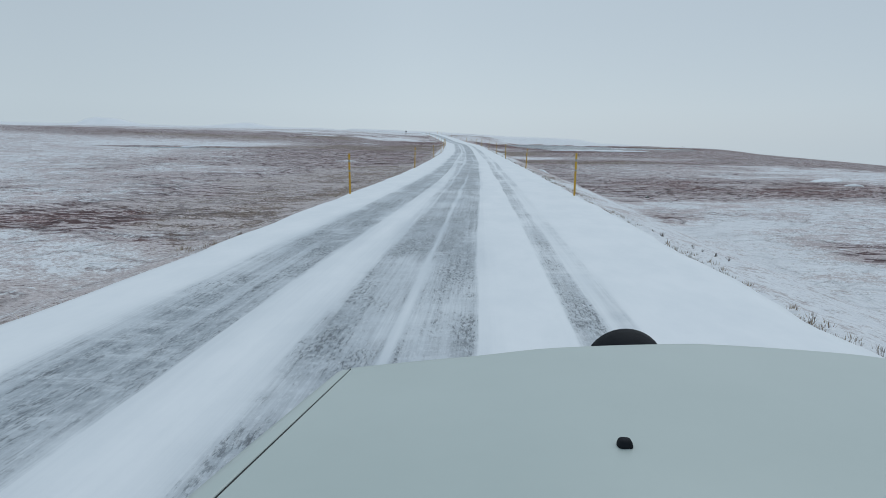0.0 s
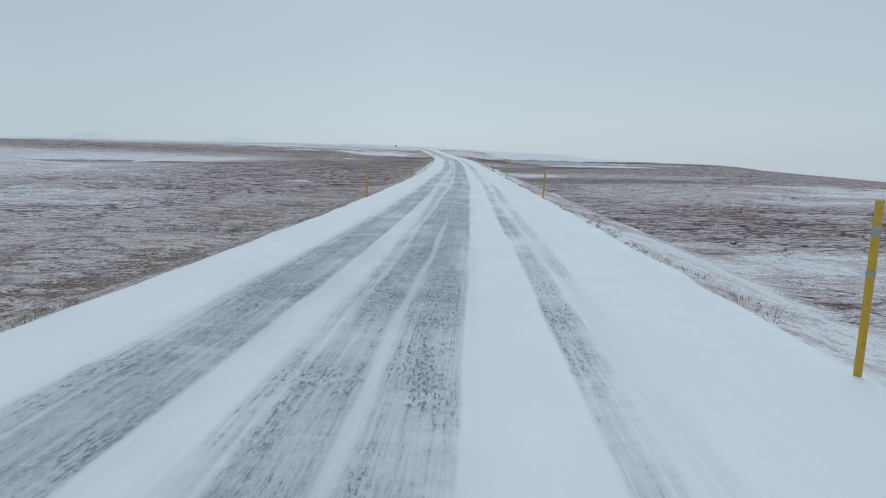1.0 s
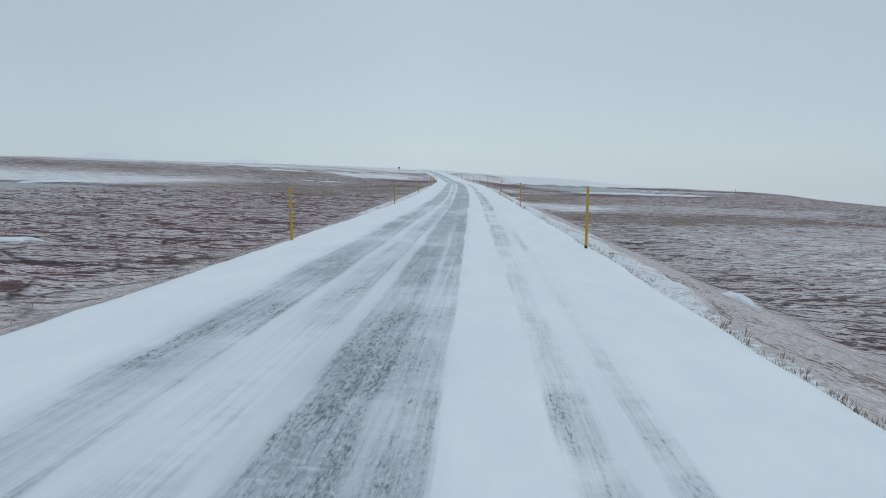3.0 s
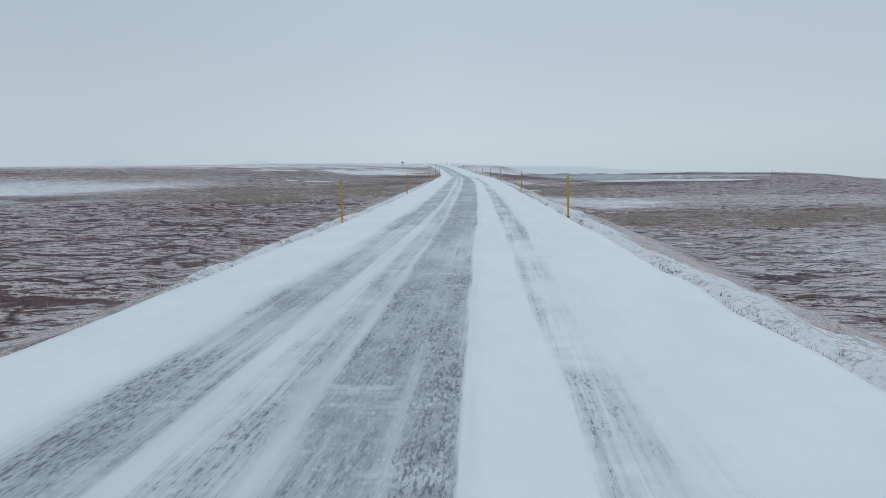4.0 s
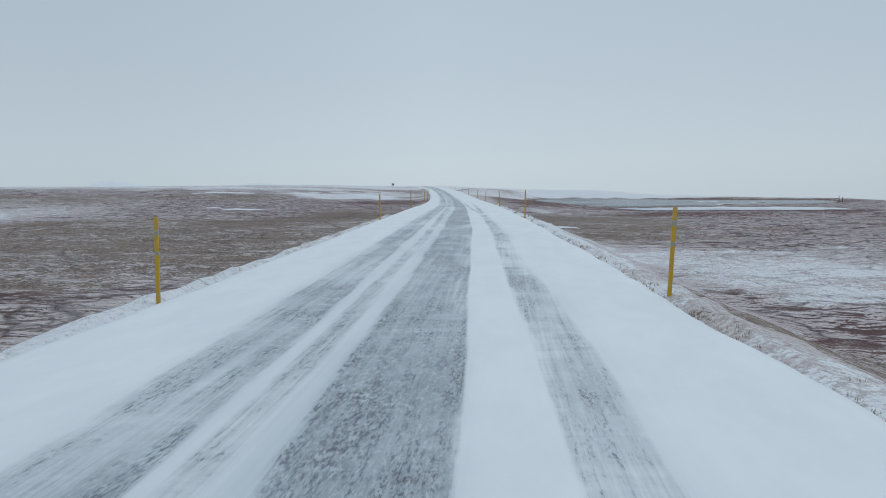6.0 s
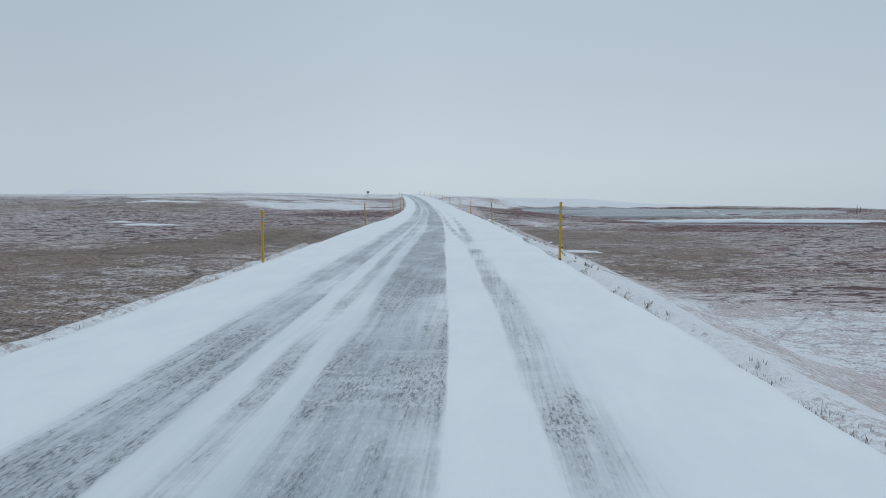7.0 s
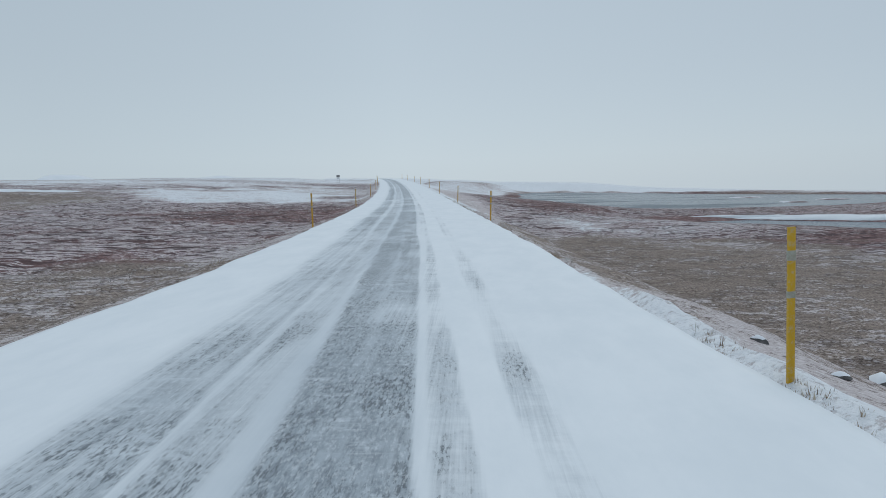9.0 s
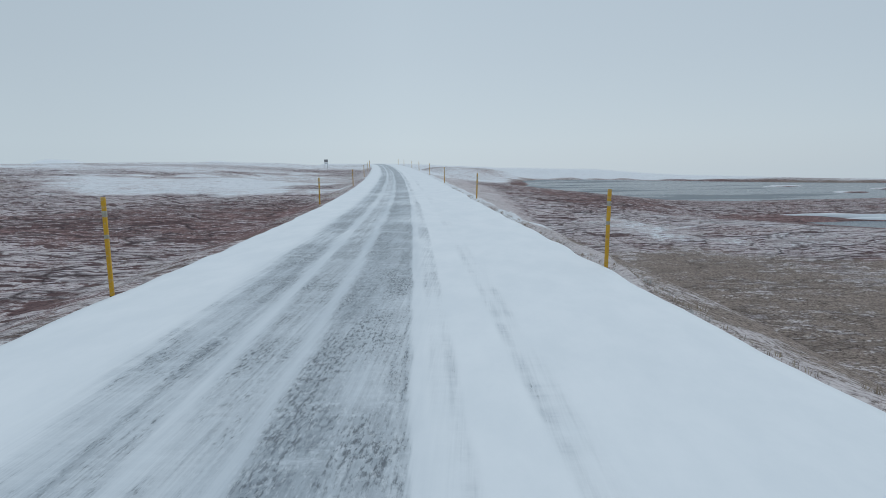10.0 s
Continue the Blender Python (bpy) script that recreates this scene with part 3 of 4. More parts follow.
OUTER_HI = np.array([-1.85, -1.47, -1.40, -1.52, -1.22, -1.05, -1.17, -0.98, -0.82, -1.32])
OUTER_BY = np.array([0.80, 0.80, 0.78, 0.74, 0.58, 0.60, 0.46, 0.60, 0.50, 0.58])
INNER_LO = np.array([-1.15, -0.96, -1.0, -1.40, -0.88, -0.95, -0.76, -0.80, -0.80, -1.08])
INNER_HI = np.array([-1.0, -0.70, -0.79, -0.64, -0.42, -0.62, -0.48, -0.38, -0.32, -0.50])
INNER_BY = np.array([0.10, 0.30, 0.42, 0.30, 0.32, 0.36, 0.42, 0.46, 0.28, 0.36])
RIGHT_LO = np.array([1.58, 1.56, 1.40, 1.58, 1.56, 1.64, 1.86, 1.75, 1.72, 1.58])
RIGHT_HI = np.array([1.92, 1.96, 1.80, 1.94, 2.20, 2.28, 2.37, 2.13, 2.05, 1.93])
RIGHT_BY = np.array([0.58, 0.58, 0.52, 0.36, 0.54, 0.60, 0.54, 0.44, 0.26, 0.22])
FAINT_LO = np.array([1.96, 2.02, 1.93, 2.18, 2.30, 2.35, 2.42, 1.10, 0.94, 0.76])
FAINT_BY = np.array([0.28, 0.30, 0.42, 0.34, 0.14, 0.08, 0.10, 0.42, 0.38, 0.42])


def along(y, values):
    """A track's value along the road, rounded between the stretches."""
    return sum(np.interp(np.asarray(y, float) + s, TRACK_Y, values) for s in (-6, -3, 0, 3, 6)) / 5


def worn(lat, y):
    """How far traffic has worn the snow off, 0 to 1, across and along the road."""
    u = lat + (fnoise(y / 11, lat * 0.0, 101, 3) - 0.5) * 0.14 + (fnoise(y / 2.5, lat * 1.5, 102, 2) - 0.5) * 0.07
    lines = smooth(fnoise(lat * 6.0, y / 46, 111, 3), 0.32, 0.60)
    fine = smooth(fnoise(lat * 19, y / 9, 121, 2), 0.30, 0.70)
    gaps = smooth(fnoise(lat * 0.8, y / 4.5, 131, 3), 0.28, 0.64)
    bars = smooth(fnoise(lat * 0.9 + 5, y / 1.5, 135, 3), 0.34, 0.62)
    streak = 0.28 + 0.52 * lines + 0.20 * fine
    solid = 0.74 + 0.16 * lines + 0.10 * fine
    m0, m1 = along(y, MAIN_LO), along(y, MAIN_HI)
    b = smooth(u, m0 - 0.09, m0 + 0.09) * (1 - smooth(u, m1 - 0.045, m1 + 0.045)) * solid * (0.66 + 0.28 * bars)
    b = b * (1 - along(y, RIDGE_BY) * band(u, along(y, RIDGE_AT) - 0.055, along(y, RIDGE_AT) + 0.055, 0.05) * smooth(fnoise(y / 12, lat * 0, 143, 2), 0.2, 0.5))
    o0, o1 = along(y, OUTER_LO), along(y, OUTER_HI)
    body = smooth(u, o0 - 0.42, o0 + 0.30) * (1 - smooth(u, o1 - 0.10, o1 + 0.06))
    b = np.maximum(b, along(y, OUTER_BY) * body * (0.45 * streak + 0.62 * solid) * (0.75 + 0.3 * bars))
    b = np.maximum(b, along(y, INNER_BY) * band(u, along(y, INNER_LO), along(y, INNER_HI), 0.09) * (0.6 * streak + 0.5))
    r0, r1 = along(y, RIGHT_LO), along(y, RIGHT_HI)
    rut = smooth(u, r0 - 0.06, r0 + 0.08) * (1 - smooth(u, r1 - 0.14, r1 + 0.20))
    b = np.maximum(b, along(y, RIGHT_BY) * rut * (0.35 * streak + 0.75 * solid) * (0.70 + 0.35 * bars))
    f0 = along(y, FAINT_LO)
    b = np.maximum(b, along(y, FAINT_BY) * band(u, f0, f0 + 0.32, 0.10) * (0.7 * streak + 0.4))
    b = b * (0.62 + 0.42 * gaps)
    late = smooth(y, 158, 188)
    b = b + (0.10 + 0.10 * late) * band(u, o0 - 0.3, np.maximum(m0, o1) + 0.2, 0.3) * (0.4 + 0.6 * streak)
    return np.clip(b, 0, 1)


def build_road():
    ys = np.concatenate([np.arange(-24, -4, 1.0), np.arange(-4, 230, 0.30), np.arange(230, 330, 0.8), np.arange(330, 620, 4.0)])
    lat = np.concatenate([[-HALF - 0.12], np.linspace(-HALF, -3.2, 9)[:-1], np.linspace(-3.2, 2.6, 117)[:-1], np.linspace(2.6, HALF, 13), [HALF + 0.12]])
    yy, ll = np.meshgrid(ys, lat, indexing="ij")
    frayed = (fnoise(yy / 1.6, np.sign(ll) * 5.0, 161, 3) - 0.5) * 0.22
    edge = smooth(np.abs(ll), 3.6, HALF)
    xx = centre(yy) + ll + frayed * edge * np.sign(ll)
    xx = xx + 0.28 * smooth(yy, 168, 178) * smooth(-ll, 3.2, HALF)
    b = worn(ll, yy)
    soft_snow = (fnoise(ll / 1.3, yy / 5, 171, 3) - 0.5) * 0.03
    zz = rise(yy) + 0.03 - 0.006 * np.abs(ll) + (1 - b) * 0.022 + soft_snow * (1 - b)
    zz = np.where(np.abs(ll) > HALF + 0.02, rise(yy) - 0.16, zz) - 0.03 * smooth(np.abs(ll), 3.9, HALF)
    me = mesh_from("road", np.stack([xx, yy, zz], -1).reshape(-1, 3), grid_faces(len(ys), len(lat)), M_ROAD)
    me.attributes.new("bare", "FLOAT", "POINT").data.foreach_set("value", b.astype(np.float32).ravel())
    thin = sum(worn(ll + s, yy) for s in (-0.42, -0.28, -0.14, 0.0, 0.14, 0.28, 0.42)) / 7
    thin = thin * (1 - 0.6 * band(ll, 0.9, 1.9, 0.3))
    me.attributes.new("thin", "FLOAT", "POINT").data.foreach_set("value", thin.astype(np.float32).ravel())
    return tagged(new("road", me), "snow-covered two-lane road with worn wheel tracks", "road", kind="structure")


build_road()


def build_water(name, poly, z, grow, label):
    cx = sum(p[0] for p in poly) / len(poly)
    cy = sum(p[1] for p in poly) / len(poly)
    bm = bmesh.new()
    vs = []
    for (px, py) in poly:
        v = Vector((px - cx, py - cy))
        v = v * (1 + grow / max(v.length, 1))
        vs.append(bm.verts.new((cx + v.x, cy + v.y, z)))
    bm.faces.new(vs)
    ob = part(name, bm, M_WATER, None)
    return tagged(ob, label, "lake", kind="structure")


build_water("water", LAKE, LAKE_Z, 5, "grey half-frozen lake below the road")
build_water("water", POND, POND_Z, 1, "small grey pond with snowy rim")
build_water("water", TARN, TARN_Z, 2, "shallow grey tarn in the heath")


# ---------------------------------------------------------------- marker posts
def ground_at(x, y):
    return float(land(np.array([x]), np.array([y]))[0][0])


POST_H = 1.54


def tapered(bm, w, t, z0, z1, chamfer=0.008):
    c = chamfer
    shape = [(-w + c, -t), (w - c, -t), (w, -t + c), (w, t - c), (w - c, t), (-w + c, t), (-w, t - c), (-w, -t + c)]
    ring_into(bm, [[(x, y, z) for x, y in shape] for z in (z0, z1)])


def marker_post():
    root = new("marker_post")
    bm = bmesh.new()
    tapered(bm, 0.036, 0.017, -0.35, POST_H - 0.012)
    w, t = 0.030, 0.012
    top = [bm.verts.new((x, y, POST_H)) for x, y in ((-w, -t), (w, -t), (w, t), (-w, t))]
    bm.faces.new(top)
    base = [bm.verts.new((x * 1.2, y * 1.4, POST_H - 0.0115)) for x, y in ((-w, -t), (w, -t), (w, t), (-w, t))]
    for i in range(4):
        bm.faces.new((base[i], base[(i + 1) % 4], top[(i + 1) % 4], top[i]))
    part("shaft", bm, M_YELLOW, root, smoothed=False)
    for lo, hi in ((0.80, 0.86), (0.575, 0.615)):
        bm = bmesh.new()
        tapered(bm, 0.0385, 0.0195, POST_H * lo, POST_H * hi)
        part("reflector_band", bm, M_REFLECT, root, "dull grey reflective band", smoothed=False)
    bm = bmesh.new()
    tapered(bm, 0.0385, 0.0195, -0.36, -0.045)
    part("foot", bm, M_FOOT, root, "dark soiled foot", smoothed=False)
    return root


POSTS = [
    (4.29, 23.84, -0.23, 0.3, 0.2),
    (-3.94, 23.20, -0.31, -0.3, -0.1),
    (-4.13, 46.21, -0.46, 1.0, 0.3),
    (4.25, 48.41, -0.51, 2.4, -0.9),
    (3.52, 70.48, -0.41, -0.8, 0.5),
    (-4.64, 70.39, -0.59, -1.3, -0.5),
    (3.02, 95.43, -0.52, -0.8, 0.5),
    (-5.44, 93.86, -0.54, -0.2, 0.2),
    (2.10, 118.76, -0.50, 2.7, -0.1),
    (-6.65, 118.03, -0.52, 1.7, 0.3),
    (0.66, 143.12, -0.12, 1.3, 1.4),
    (-7.77, 142.85, -0.22, 0.7, 1.5),
    (-9.45, 166.50, -0.11, -0.1, -0.1),
    (-0.81, 168.48, -0.17, -1.7, 0.4),
    (-11.09, 190.42, -0.00, -0.3, 0.2),
    (-2.77, 192.44, -0.08, 1.7, -0.3),
    (-13.54, 214.02, 0.05, 0.5, 0.1),
    (-4.84, 216.04, 0.12, 2.1, 0.0),
    (-7.60, 239.66, 0.65, 0.2, 0.0),
    (-16.17, 237.64, 0.56, 0.0, 0.0),
    (-10.50, 263.47, 1.30, 0.0, 0.0),
    (-19.24, 261.70, 1.24, 0.0, 0.0),
    (-13.87, 287.26, 1.94, 0.0, 0.0),
    (-22.67, 285.59, 1.90, 0.0, 0.0),
    (-17.32, 311.07, 2.51, 0.0, 0.0),
]
for y in (335, 359):
    POSTS.append((float(centre(y)) + 4.4, y, float(rise(y)), 0.5, 0))
for y in (309, 333):
    POSTS.append((float(centre(y)) - 4.4, y, float(rise(y)), -0.5, 0))
first = marker_post()
tagged(first, "yellow roadside snow post with grey reflective bands", "marker post", "marker posts along the road")
for i, (px, py, pz, lx, ly) in enumerate(POSTS):
    turn = random.uniform(-12, 12)
    m = pose(px, py, pz, -ly, lx, 0) @ pose(0, 0, 0, 0, 0, turn)
    if i == 0:
        first.matrix_basis = m
    else:
        copy_thing(first, m)


# ---------------------------------------------------------------- road sign on the rise
def road_sign(x, y):
    z = ground_at(x, y)
    root = new("road_sign")
    root.matrix_basis = pose(x, y, z, 0, 0, 12)
    bm = bmesh.new()
    box_into(bm, -0.46, 0.46, -0.015, 0.015, 1.55, 2.20, 0.008)
    part("panel", bm, M_SIGN, root, "dark unlit sign back", smoothed=False)
    bm = bmesh.new()
    box_into(bm, -0.40, 0.40, -0.013, 0.013, 1.10, 1.48, 0.008)
    part("lower_panel", bm, M_PALE, root, "pale snow-crusted lower plate", smoothed=False)
    for s in (-0.32, 0.32):
        bm = bmesh.new()
        ring_into(bm, [[(s + 0.03 * math.cos(a), 0.05 + 0.03 * math.sin(a), h) for a in np.linspace(0, 2 * math.pi, 9)[:-1]] for h in (-0.4, 2.15)])
        part("sign_post", bm, M_GALV, root)
    return tagged(root, "dark road sign on steel posts by the bend", "road sign")


road_sign(-40.9, 332)


# ---------------------------------------------------------------- stones, drifts and weeds beside the road
def lump(bm, rx, ry, rz, seed, subdiv=2, rough=0.4):
    rnd = random.Random(seed)
    made = bmesh.ops.create_icosphere(bm, subdivisions=subdiv, radius=1.0)["verts"]
    cuts = [(Vector((rnd.uniform(-1, 1), rnd.uniform(-1, 1), rnd.uniform(-0.3, 1))).normalized(), rnd.uniform(0.5, 0.85)) for q in range(7)]
    for v in made:
        c = v.co * (1 + noise.noise(v.co * 1.6 + Vector((seed * 3.1, seed * 1.7, 0))) * rough)
        for axis, reach in cuts:
            over = c.dot(axis) - reach
            if over > 0:
                c = c - axis * over * 0.85
        v.co = Vector((c.x * rx, c.y * ry, c.z * rz))
    return made


def stone(x, y, rx, ry, rz, seed, label, cap=0.6):
    root = new("stone")
    root.matrix_basis = pose(x, y, ground_at(x, y) + rz * 0.05, 0, 0, seed * 40)
    bm = bmesh.new()
    lump(bm, rx, ry, rz, seed)
    part("rock", bm, M_ROCK, root, smoothed=False)
    if cap:
        bm = bmesh.new()
        made = lump(bm, rx * 1.04, ry * 1.04, rz * 1.1, seed)
        bmesh.ops.delete(bm, geom=[v for v in made if v.co.z < rz * (0.55 - cap * 0.6)], context="VERTS")
        part("snow_cap", bm, M_DRIFT, root, "thin white snow cap")
    return tagged(root, label, "stone", "stones beside the road")


def snow_drift(x, y, rx, ry, rz, seed, turn, label):
    """A drift that hugs the ground, with a ragged outline and a wind-cut crest."""
    th, q = np.meshgrid(np.linspace(0, 2 * np.pi, 73)[:-1], np.linspace(0.04, 1.0, 13), indexing="ij")
    ragged = 0.45 + 1.1 * fnoise(4 + 3.0 * np.cos(th), 4 + 3.0 * np.sin(th), 300 + seed, 4)
    u, v = q * ragged * np.cos(th) * rx, q * ragged * np.sin(th) * ry
    ct, st = math.cos(radians(turn)), math.sin(radians(turn))
    wx, wy = x + u * ct - v * st, y + u * st + v * ct
    crest = np.clip(1 - q ** 2, 0, 1) ** 0.7 * (0.5 + fnoise(wx / rx * 2, wy / ry * 1.5, 320 + seed, 3))
    base = max(0.02, rz * 0.5)
    wz = land(wx, wy)[0] + crest * rz - base * q ** 6
    rows = [[Vector((wx[i, j] - x, wy[i, j] - y, wz[i, j])) for i in range(72)] for j in range(13)][::-1]
    bm = bmesh.new()
    ring_into(bm, rows)
    ob = part("snow_drift", bm, M_DRIFT, None)
    ob.matrix_basis = pose(x, y, 0)
    return tagged(ob, label, "snow drift", "snow drifts")


stone(3.85, 174.2, 0.34, 0.24, 0.22, 1, "snow-capped grey stone on the road bank", 0.75)
stone(4.55, 174.0, 0.46, 0.3, 0.24, 2, "larger snow-capped grey stone on the road bank", 0.85)
stone(0.42, 171.7, 0.17, 0.10, 0.10, 3, "small dark stone with a snow cap in the snowy verge", 0.5)
stone(0.75, 170.3, 0.14, 0.10, 0.08, 4, "small snow-capped stone in the snowy verge", 0.7)
stone(13.6, 48.3, 0.26, 0.18, 0.13, 6, "dark low stone in frosted grass", 0.2)
stone(103, 204, 0.9, 0.6, 0.55, 9, "distant dark boulder on the plain", 0.2)
snow_drift(5.9, 171.6, 1.6, 0.55, 0.14, 1, 4, "flat white snow drift on brown grass beside stones")
snow_drift(8.0, 71.0, 0.6, 0.4, 0.16, 2, 20, "small white snow lump on the road bank")
snow_drift(3.75, 98.2, 0.45, 0.25, 0.10, 3, 25, "small white snow lump beside a yellow post")
snow_drift(-15.7, 72.9, 1.4, 0.5, 0.12, 4, 8, "small snow drift in the purple heath")
snow_drift(-33.0, 181.3, 2.6, 1.0, 0.14, 5, 6, "ragged snow drift in brown grass")
snow_drift(-40.0, 187.5, 1.6, 0.6, 0.12, 7, 6, "narrow snow drift in brown grass")
snow_drift(-66.0, 142.5, 6.0, 1.2, 0.25, 8, 38, "long snow drift on the tarn's far shore")
snow_drift(-64.0, 240.0, 7.0, 1.4, 0.3, 9, 30, "long snow drift on the hillside")
snow_drift(39.8, 71.5, 2.8, 1.0, 0.22, 10, 30, "white snow drift in the purple heath")
snow_drift(37.4, 63.0, 1.0, 0.5, 0.2, 12, 10, "small white snow drift in the heath")
snow_drift(42, 226.5, 20, 1.6, 0.45, 6, -27, "long white snow bank along the pond")


def shore_pole(x, y, h):
    bm = bmesh.new()
    ring_into(bm, [[(r * math.cos(a), r * math.sin(a), z) for a in np.linspace(0, 2 * math.pi, 9)[:-1]] for z, r in ((-0.5, 0.09), (h * 0.6, 0.075), (h, 0.06))])
    ob = part("pole", bm, M_WEED, None)
    ob.matrix_basis = pose(x, y, ground_at(x, y), 1.5, -1, 0)
    return tagged(ob, "thin dark pole standing by the lake shore", "pole", "poles by the lake")


shore_pole(90, 279, 1.9)
shore_pole(91.6, 280.4, 1.5)


def dead_weed(seed):
    rnd = random.Random(seed)
    root = new("dead_weed")
    for s in range(5):
        bm = bmesh.new()
        lean, turn, h = rnd.uniform(0.2, 0.7), rnd.uniform(0, 6.28), rnd.uniform(0.07, 0.16)
        pts = [Vector((math.cos(turn) * lean * q * q * h, math.sin(turn) * lean * q * q * h, h * q)) for q in (0, 0.35, 0.7, 1.0)]
        ring_into(bm, [[(p.x + r * math.cos(a), p.y + r * math.sin(a), p.z) for a in (0, 2.09, 4.19)] for p, r in zip(pts, (0.006, 0.005, 0.004, 0.003))])
        for q in range(7):
            c = pts[1].lerp(pts[3], rnd.uniform(0, 1.1))
            e = bmesh.ops.create_icosphere(bm, subdivisions=1, radius=rnd.uniform(0.004, 0.009))["verts"]
            bmesh.ops.translate(bm, verts=e, vec=c + Vector((rnd.uniform(-0.03, 0.03), rnd.uniform(-0.03, 0.03), 0)))
        part("stem", bm, M_WEED, root, smoothed=False)
    return tagged(root, "dark withered weed stems in frosted grass", "dead weed", "withered weeds on the bank")


weeds = [dead_weed(s) for s in range(3)]
spots = [(4.95, 15.1), (5.0, 15.3), (4.92, 15.7), (5.5, 14.7), (5.6, 14.4), (5.7, 13.9), (5.8, 13.5), (5.45, 14.5)]
rw = random.Random(4)
for q in range(30):
    wy = rw.uniform(138, 158)
    spots.append((float(centre(wy)) + 4.55 + rw.gammavariate(1.5, 0.16), wy))
for i, (wx, wy) in enumerate(spots):
    m = pose(wx, wy, ground_at(wx, wy) - 0.03, 0, 0, rw.uniform(0, 360)) @ Matrix.Scale(rw.uniform(0.6, 1.1), 4)
    if i < 3:
        weeds[i].matrix_basis = m
    else:
        copy_thing(weeds[i % 3], m)


# ---------------------------------------------------------------- grass and heather
def scatter_blades(name, count, where, heights, spread, blades, material, seed, label):
    rng = np.random.default_rng(seed)
    x, y = where(rng, count)
    z, _ = land(x, y)
    n = len(x)
    x, y, z = (np.repeat(v, blades) for v in (x, y, z))
    size = np.repeat(rng.uniform(0.6, 1.2, n), blades)
    total = n * blades
    turn, lean = rng.uniform(0, 2 * np.pi, total), rng.uniform(0.15, 1.0, total)
    h = rng.uniform(*heights, total) * size
    rad = rng.uniform(0, spread, total) * size
    bx, by = x + np.cos(turn) * rad, y + np.sin(turn) * rad
    wide = rng.uniform(0.003, 0.008, total) * size * (1 + h * 2)
    px, py = -np.sin(turn) * wide, np.cos(turn) * wide
    tx, ty, tz = bx + np.cos(turn) * lean * h, by + np.sin(turn) * lean * h, z + h * (1 - 0.35 * lean)
    v = np.stack([np.stack([bx - px, by - py, z - 0.03], 1), np.stack([bx + px, by + py, z - 0.03], 1), np.stack([tx, ty, tz], 1)], 1).reshape(-1, 3)
    me = mesh_from(name, v, np.arange(total * 3).reshape(-1, 3), material, False)
    return tagged(new(name, me), label, "grass", kind="stuff")


def edge_strip(rng, count):
    y = rng.uniform(-2, 232, count)
    s = np.where(rng.uniform(size=count) < 0.5, -1.0, 1.0)
    a = HALF + 0.12 + rng.gamma(1.6, 0.9, count)
    x = centre(y) + s * a
    thick = np.where(s > 0, 0.63 - 0.14 * (1 - smooth(y, 30, 50)), 0.66 - 0.06 * band(y, 5, 55, 8))
    keep = (fnoise(x / 1.3, y / 2.6, 201, 3) > thick) & (cover(x, y)[0] < 0.86) & (rim(s * a, y) < 0.4) & ((s < 0) | (a < HALF + 1.0) | (y < 50))
    return x[keep], y[keep]


def ragged_lip(rng, count):
    y = rng.uniform(2, 232, count)
    s = np.where(rng.uniform(size=count) < 0.25, -1.0, 1.0)
    a = HALF + 0.06 + rng.gamma(1.5, 0.05, count)
    x = centre(y) + s * a
    keep = fnoise(y / 2.2, s * 4, 221, 3) > np.where(s > 0, 0.44, 0.52)
    return x[keep], y[keep]


def open_heath(rng, count):
    y = rng.uniform(-2, 240, count)
    s = np.where(rng.uniform(size=count) < 0.5, -1.0, 1.0)
    a = 5.5 + rng.uniform(0, 1, count) ** 1.8 * 34
    x = centre(y) + s * a
    snow, tan = cover(x, y)
    keep = (fnoise(x / 2.1, y / 2.1, 211, 3) + (0.42 - snow) * 0.9 > 0.5) & (a > np.where(s > 0, 11.5, 6.5))
    return x[keep], y[keep]


M_DRY = make_blades("dry_grass_blades", (0.20, 0.15, 0.11), (0.40, 0.32, 0.24), (0.52, 0.44, 0.34), 0.7)
M_HEATHER = make_blades("heather_twigs", (0.05, 0.032, 0.033), (0.16, 0.11, 0.105), (0.26, 0.20, 0.15), 0.45)
scatter_blades("roadside_grass", 24000, edge_strip, (0.03, 0.12), 0.12, 8, M_DRY, 1, "dry frosted grass tufts along the road")
scatter_blades("edge_grass", 9000, ragged_lip, (0.02, 0.06), 0.07, 7, M_DRY, 3, "short pale frosted grass at the road edge")
scatter_blades("heather", 60000, open_heath, (0.03, 0.11), 0.22, 6, M_HEATHER, 2, "low dark heather twigs between snow")


# ---------------------------------------------------------------- the off-road car at the start of the way
def wheel(x, y, root):
    def lathe(profile):
        bm = bmesh.new()
        ring_into(bm, [[(x + w, y + r * math.cos(a), 0.58 + r * math.sin(a)) for a in np.linspace(0, 2 * math.pi, 29)[:-1]] for w, r in profile])
        return bm
    tyre = part("wheel", lathe([(-0.13, 0.26), (-0.14, 0.34), (-0.12, 0.41), (-0.06, 0.43), (0.06, 0.43), (0.12, 0.41), (0.14, 0.34), (0.13, 0.26)]), M_TYRE, root, "wide snowy black tyre")
    part("rim", lathe([(-0.135, 0.25), (-0.10, 0.20), (-0.11, 0.06), (0.11, 0.06), (0.10, 0.20), (0.135, 0.25)]), M_RIM, tyre)


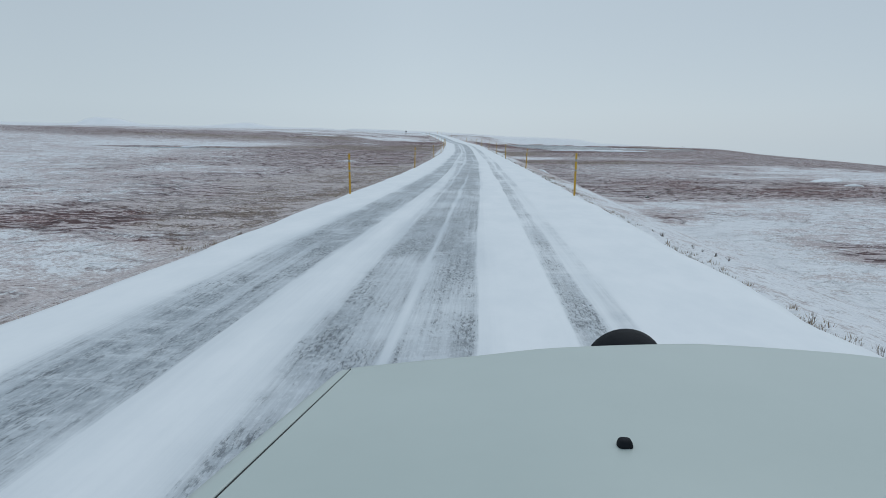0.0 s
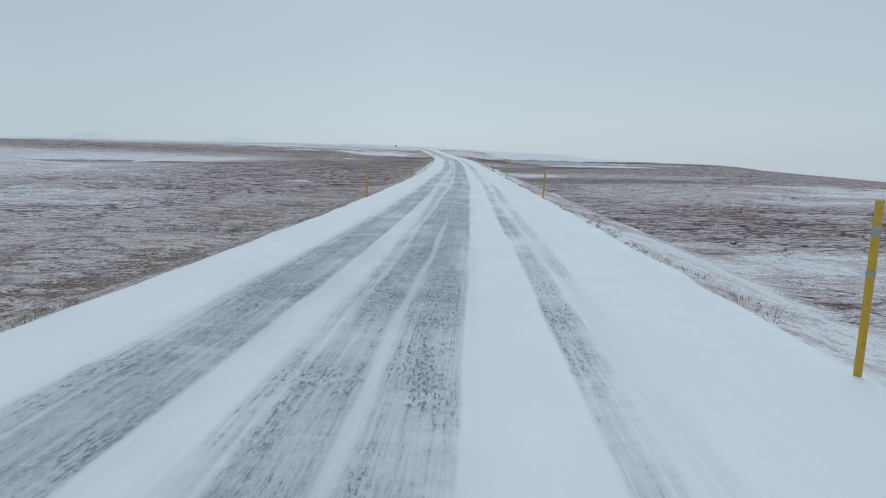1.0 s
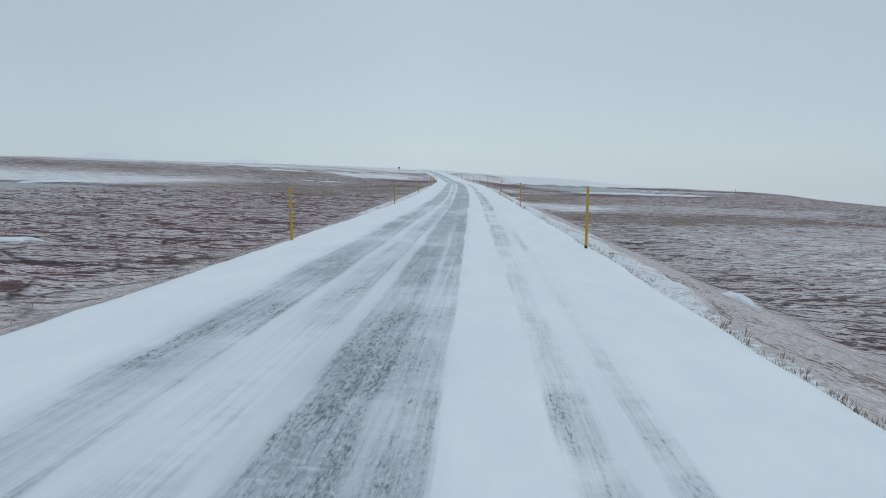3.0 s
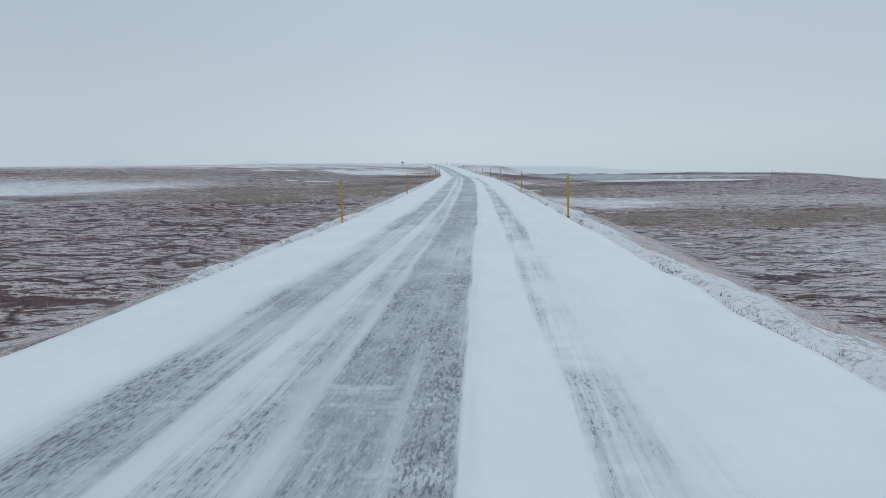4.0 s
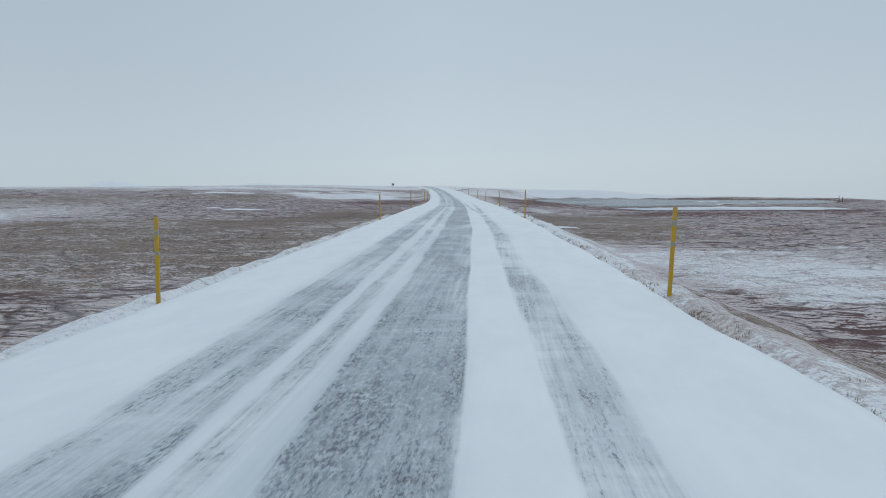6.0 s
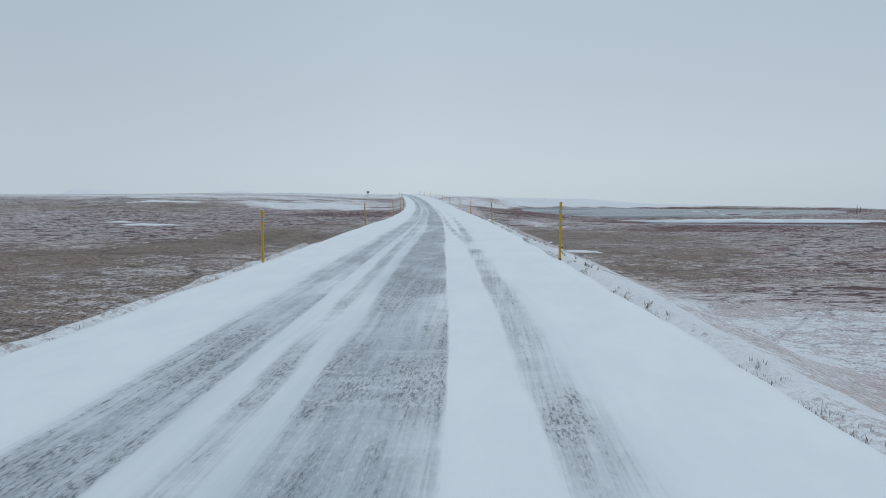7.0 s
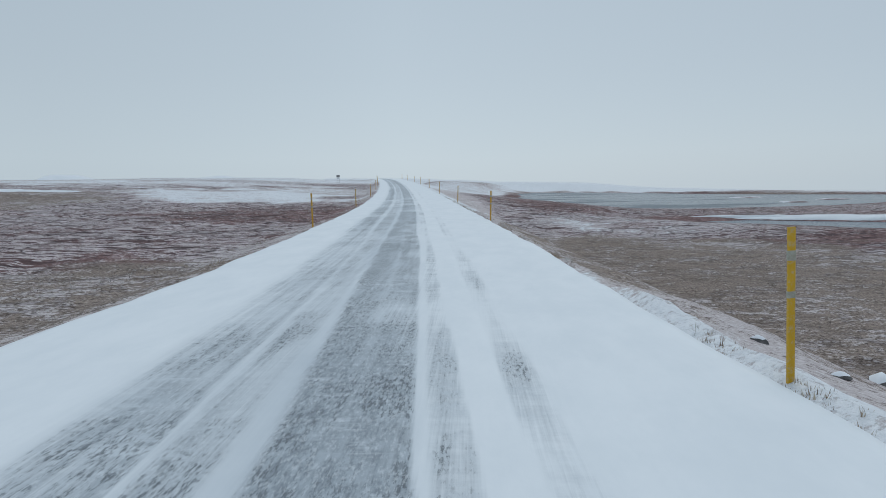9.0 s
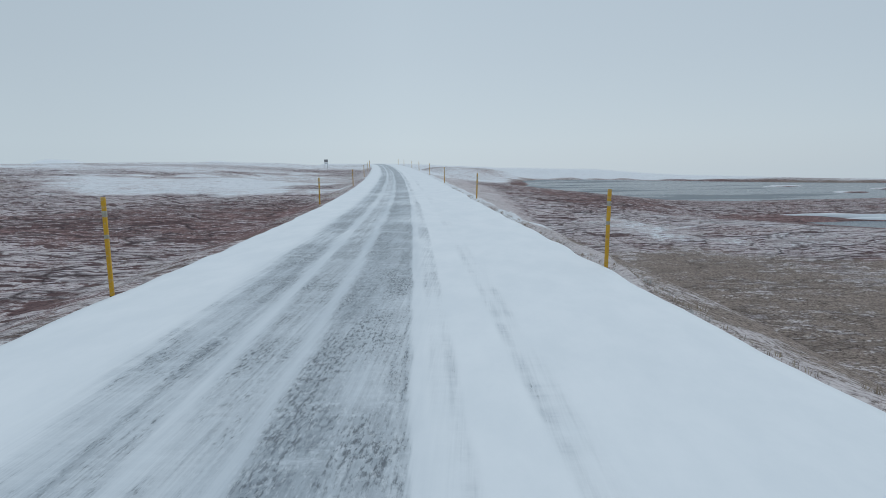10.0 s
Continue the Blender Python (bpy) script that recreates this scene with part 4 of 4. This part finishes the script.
def bonnet_point(s, q):
    """The bonnet's skin: s runs across from -1 to 1, q from the windscreen to the nose."""
    front = 1.497 - 0.074 * abs(s) ** 1.08
    bulge = 1 - float(smooth(abs(s), 0.42, 0.68))
    return Vector((0.08 + s * (0.874 + 0.183 * (1 - q)), 0.25 + (front - 0.25) * q, 1.422 + 0.047 * (1 - s * s) + 0.09 * (1 - q) + 0.008 * bulge))


def off_road_car(x, y, turn):
    root = new("off_road_car")
    root.matrix_basis = pose(x, y, -0.1423, -0.352, 0.569, turn)
    ss = [i / 24 - 1 for i in range(49)]
    bm = bmesh.new()
    rows = []
    for q in [i / 20 for i in range(21)]:
        rows.append([bonnet_point(s, q) for s in ss])
    for out, down in ((0.012, 0.001), (0.026, 0.010), (0.036, 0.030), (0.038, 0.10)):
        rows.append([bonnet_point(s, 1.0) + Vector((s * out * 0.3, out, -down)) for s in ss])
    ring_into(bm, rows, closed=False)
    part("bonnet", bm, M_PAINT, root, "pale greenish-white bonnet")
    for side in (-1, 1):
        # flush black strip, added to stand for the shade inside the panel gap
        bm = bmesh.new()
        ring_into(bm, [[bonnet_point(side, q) + Vector((side * w, 0, -h)) for w, h in ((-0.001, 0.03), (0.000, 0.0015), (0.0055, 0.002), (0.006, 0.03))] for q in [i / 16 for i in range(17)]], closed=False)
        part("bonnet_seam", bm, M_SEAM, root, "black strip in place of the shaded gap beside the bonnet")
        bm = bmesh.new()
        ring_into(bm, [[bonnet_point(side, q) + Vector((side * w * (1.0 - 0.40 * q * q), 0, -h)) for w, h in ((0.0062, 0.010), (0.0068, 0.001), (0.012, 0.0), (0.036, 0.002), (0.056, 0.008), (0.074, 0.026), (0.088, 0.07), (0.094, 0.16), (0.096, 0.36))] for q in [i / 16 for i in range(17)]], closed=False)
        part("wing", bm, M_PAINT, root)
        bm = bmesh.new()
        box_into(bm, 0.08 + side * 0.62 - 0.13, 0.08 + side * 0.62 + 0.13, 1.34, 1.47, 1.05, 1.25, 0.04)
        part("headlight", bm, M_LENS, root, "clear rounded headlight")
        wheel(0.08 + side * 0.80, 0.85, root)
        wheel(0.08 + side * 0.80, -1.95, root)
        bm = bmesh.new()
        box_into(bm, 0.08 + side * 1.03 - 0.03, 0.08 + side * 1.03 + 0.03, -2.5, 0.22, 0.68, 1.34, 0.025)
        part("body_side", bm, M_PAINT, root)
    bm = bmesh.new()
    box_into(bm, -0.74, 0.90, 1.27, 1.40, 0.76, 1.37, 0.03)
    part("grille_panel", bm, M_BLACK, root, "black grille panel")
    bm = bmesh.new()
    box_into(bm, -0.84, 1.00, 1.44, 1.66, 0.66, 0.88, 0.05)
    part("bumper", bm, M_BLACK, root)
    bm = bmesh.new()
    box_into(bm, -0.72, 0.88, -2.5, 1.50, 0.60, 0.76, 0.03)
    part("chassis", bm, M_BLACK, root)
    bm = bmesh.new()
    rings = []
    for h, wide, deep in ((-0.006, 0.0118, 0.012), (0.003, 0.0118, 0.012), (0.0085, 0.0105, 0.0105), (0.0115, 0.0085, 0.008), (0.0125, 0.0055, 0.005)):
        rings.append([(-0.281 + wide * math.copysign(abs(math.cos(a)) ** 0.6, math.cos(a)), 0.905 + deep * math.copysign(abs(math.sin(a)) ** 0.6, math.sin(a)), 1.5115 + h) for a in np.linspace(0, 2 * math.pi, 25)[:-1]])
    ring_into(bm, rings)
    part("washer_nozzle", bm, M_BLACK, root, "small black washer nozzle")
    lamp_at = Vector((0.005, 1.80, 1.279))
    bm = bmesh.new()
    rings = []
    for d, r in ((-0.09, 0.03), (-0.085, 0.08), (-0.05, 0.112), (0.0, 0.127), (0.04, 0.13), (0.05, 0.125)):
        rings.append([lamp_at + Vector((r * math.cos(a), d, r * math.sin(a))) for a in np.linspace(0, 2 * math.pi, 41)[:-1]])
    ring_into(bm, rings)
    lamp = part("spot_lamp", bm, M_BLACK, root, "round black spot lamp housing")
    bm = bmesh.new()
    box_into(bm, -0.025, 0.035, 1.64, 1.78, 0.80, 1.18, 0.01)
    part("lamp_bracket", bm, M_BLACK, lamp)
    return tagged(root, "pale off-road car with black spot lamp standing on the snowy road", "car")


off_road_car(1.4261, 1.5151, 3.339)
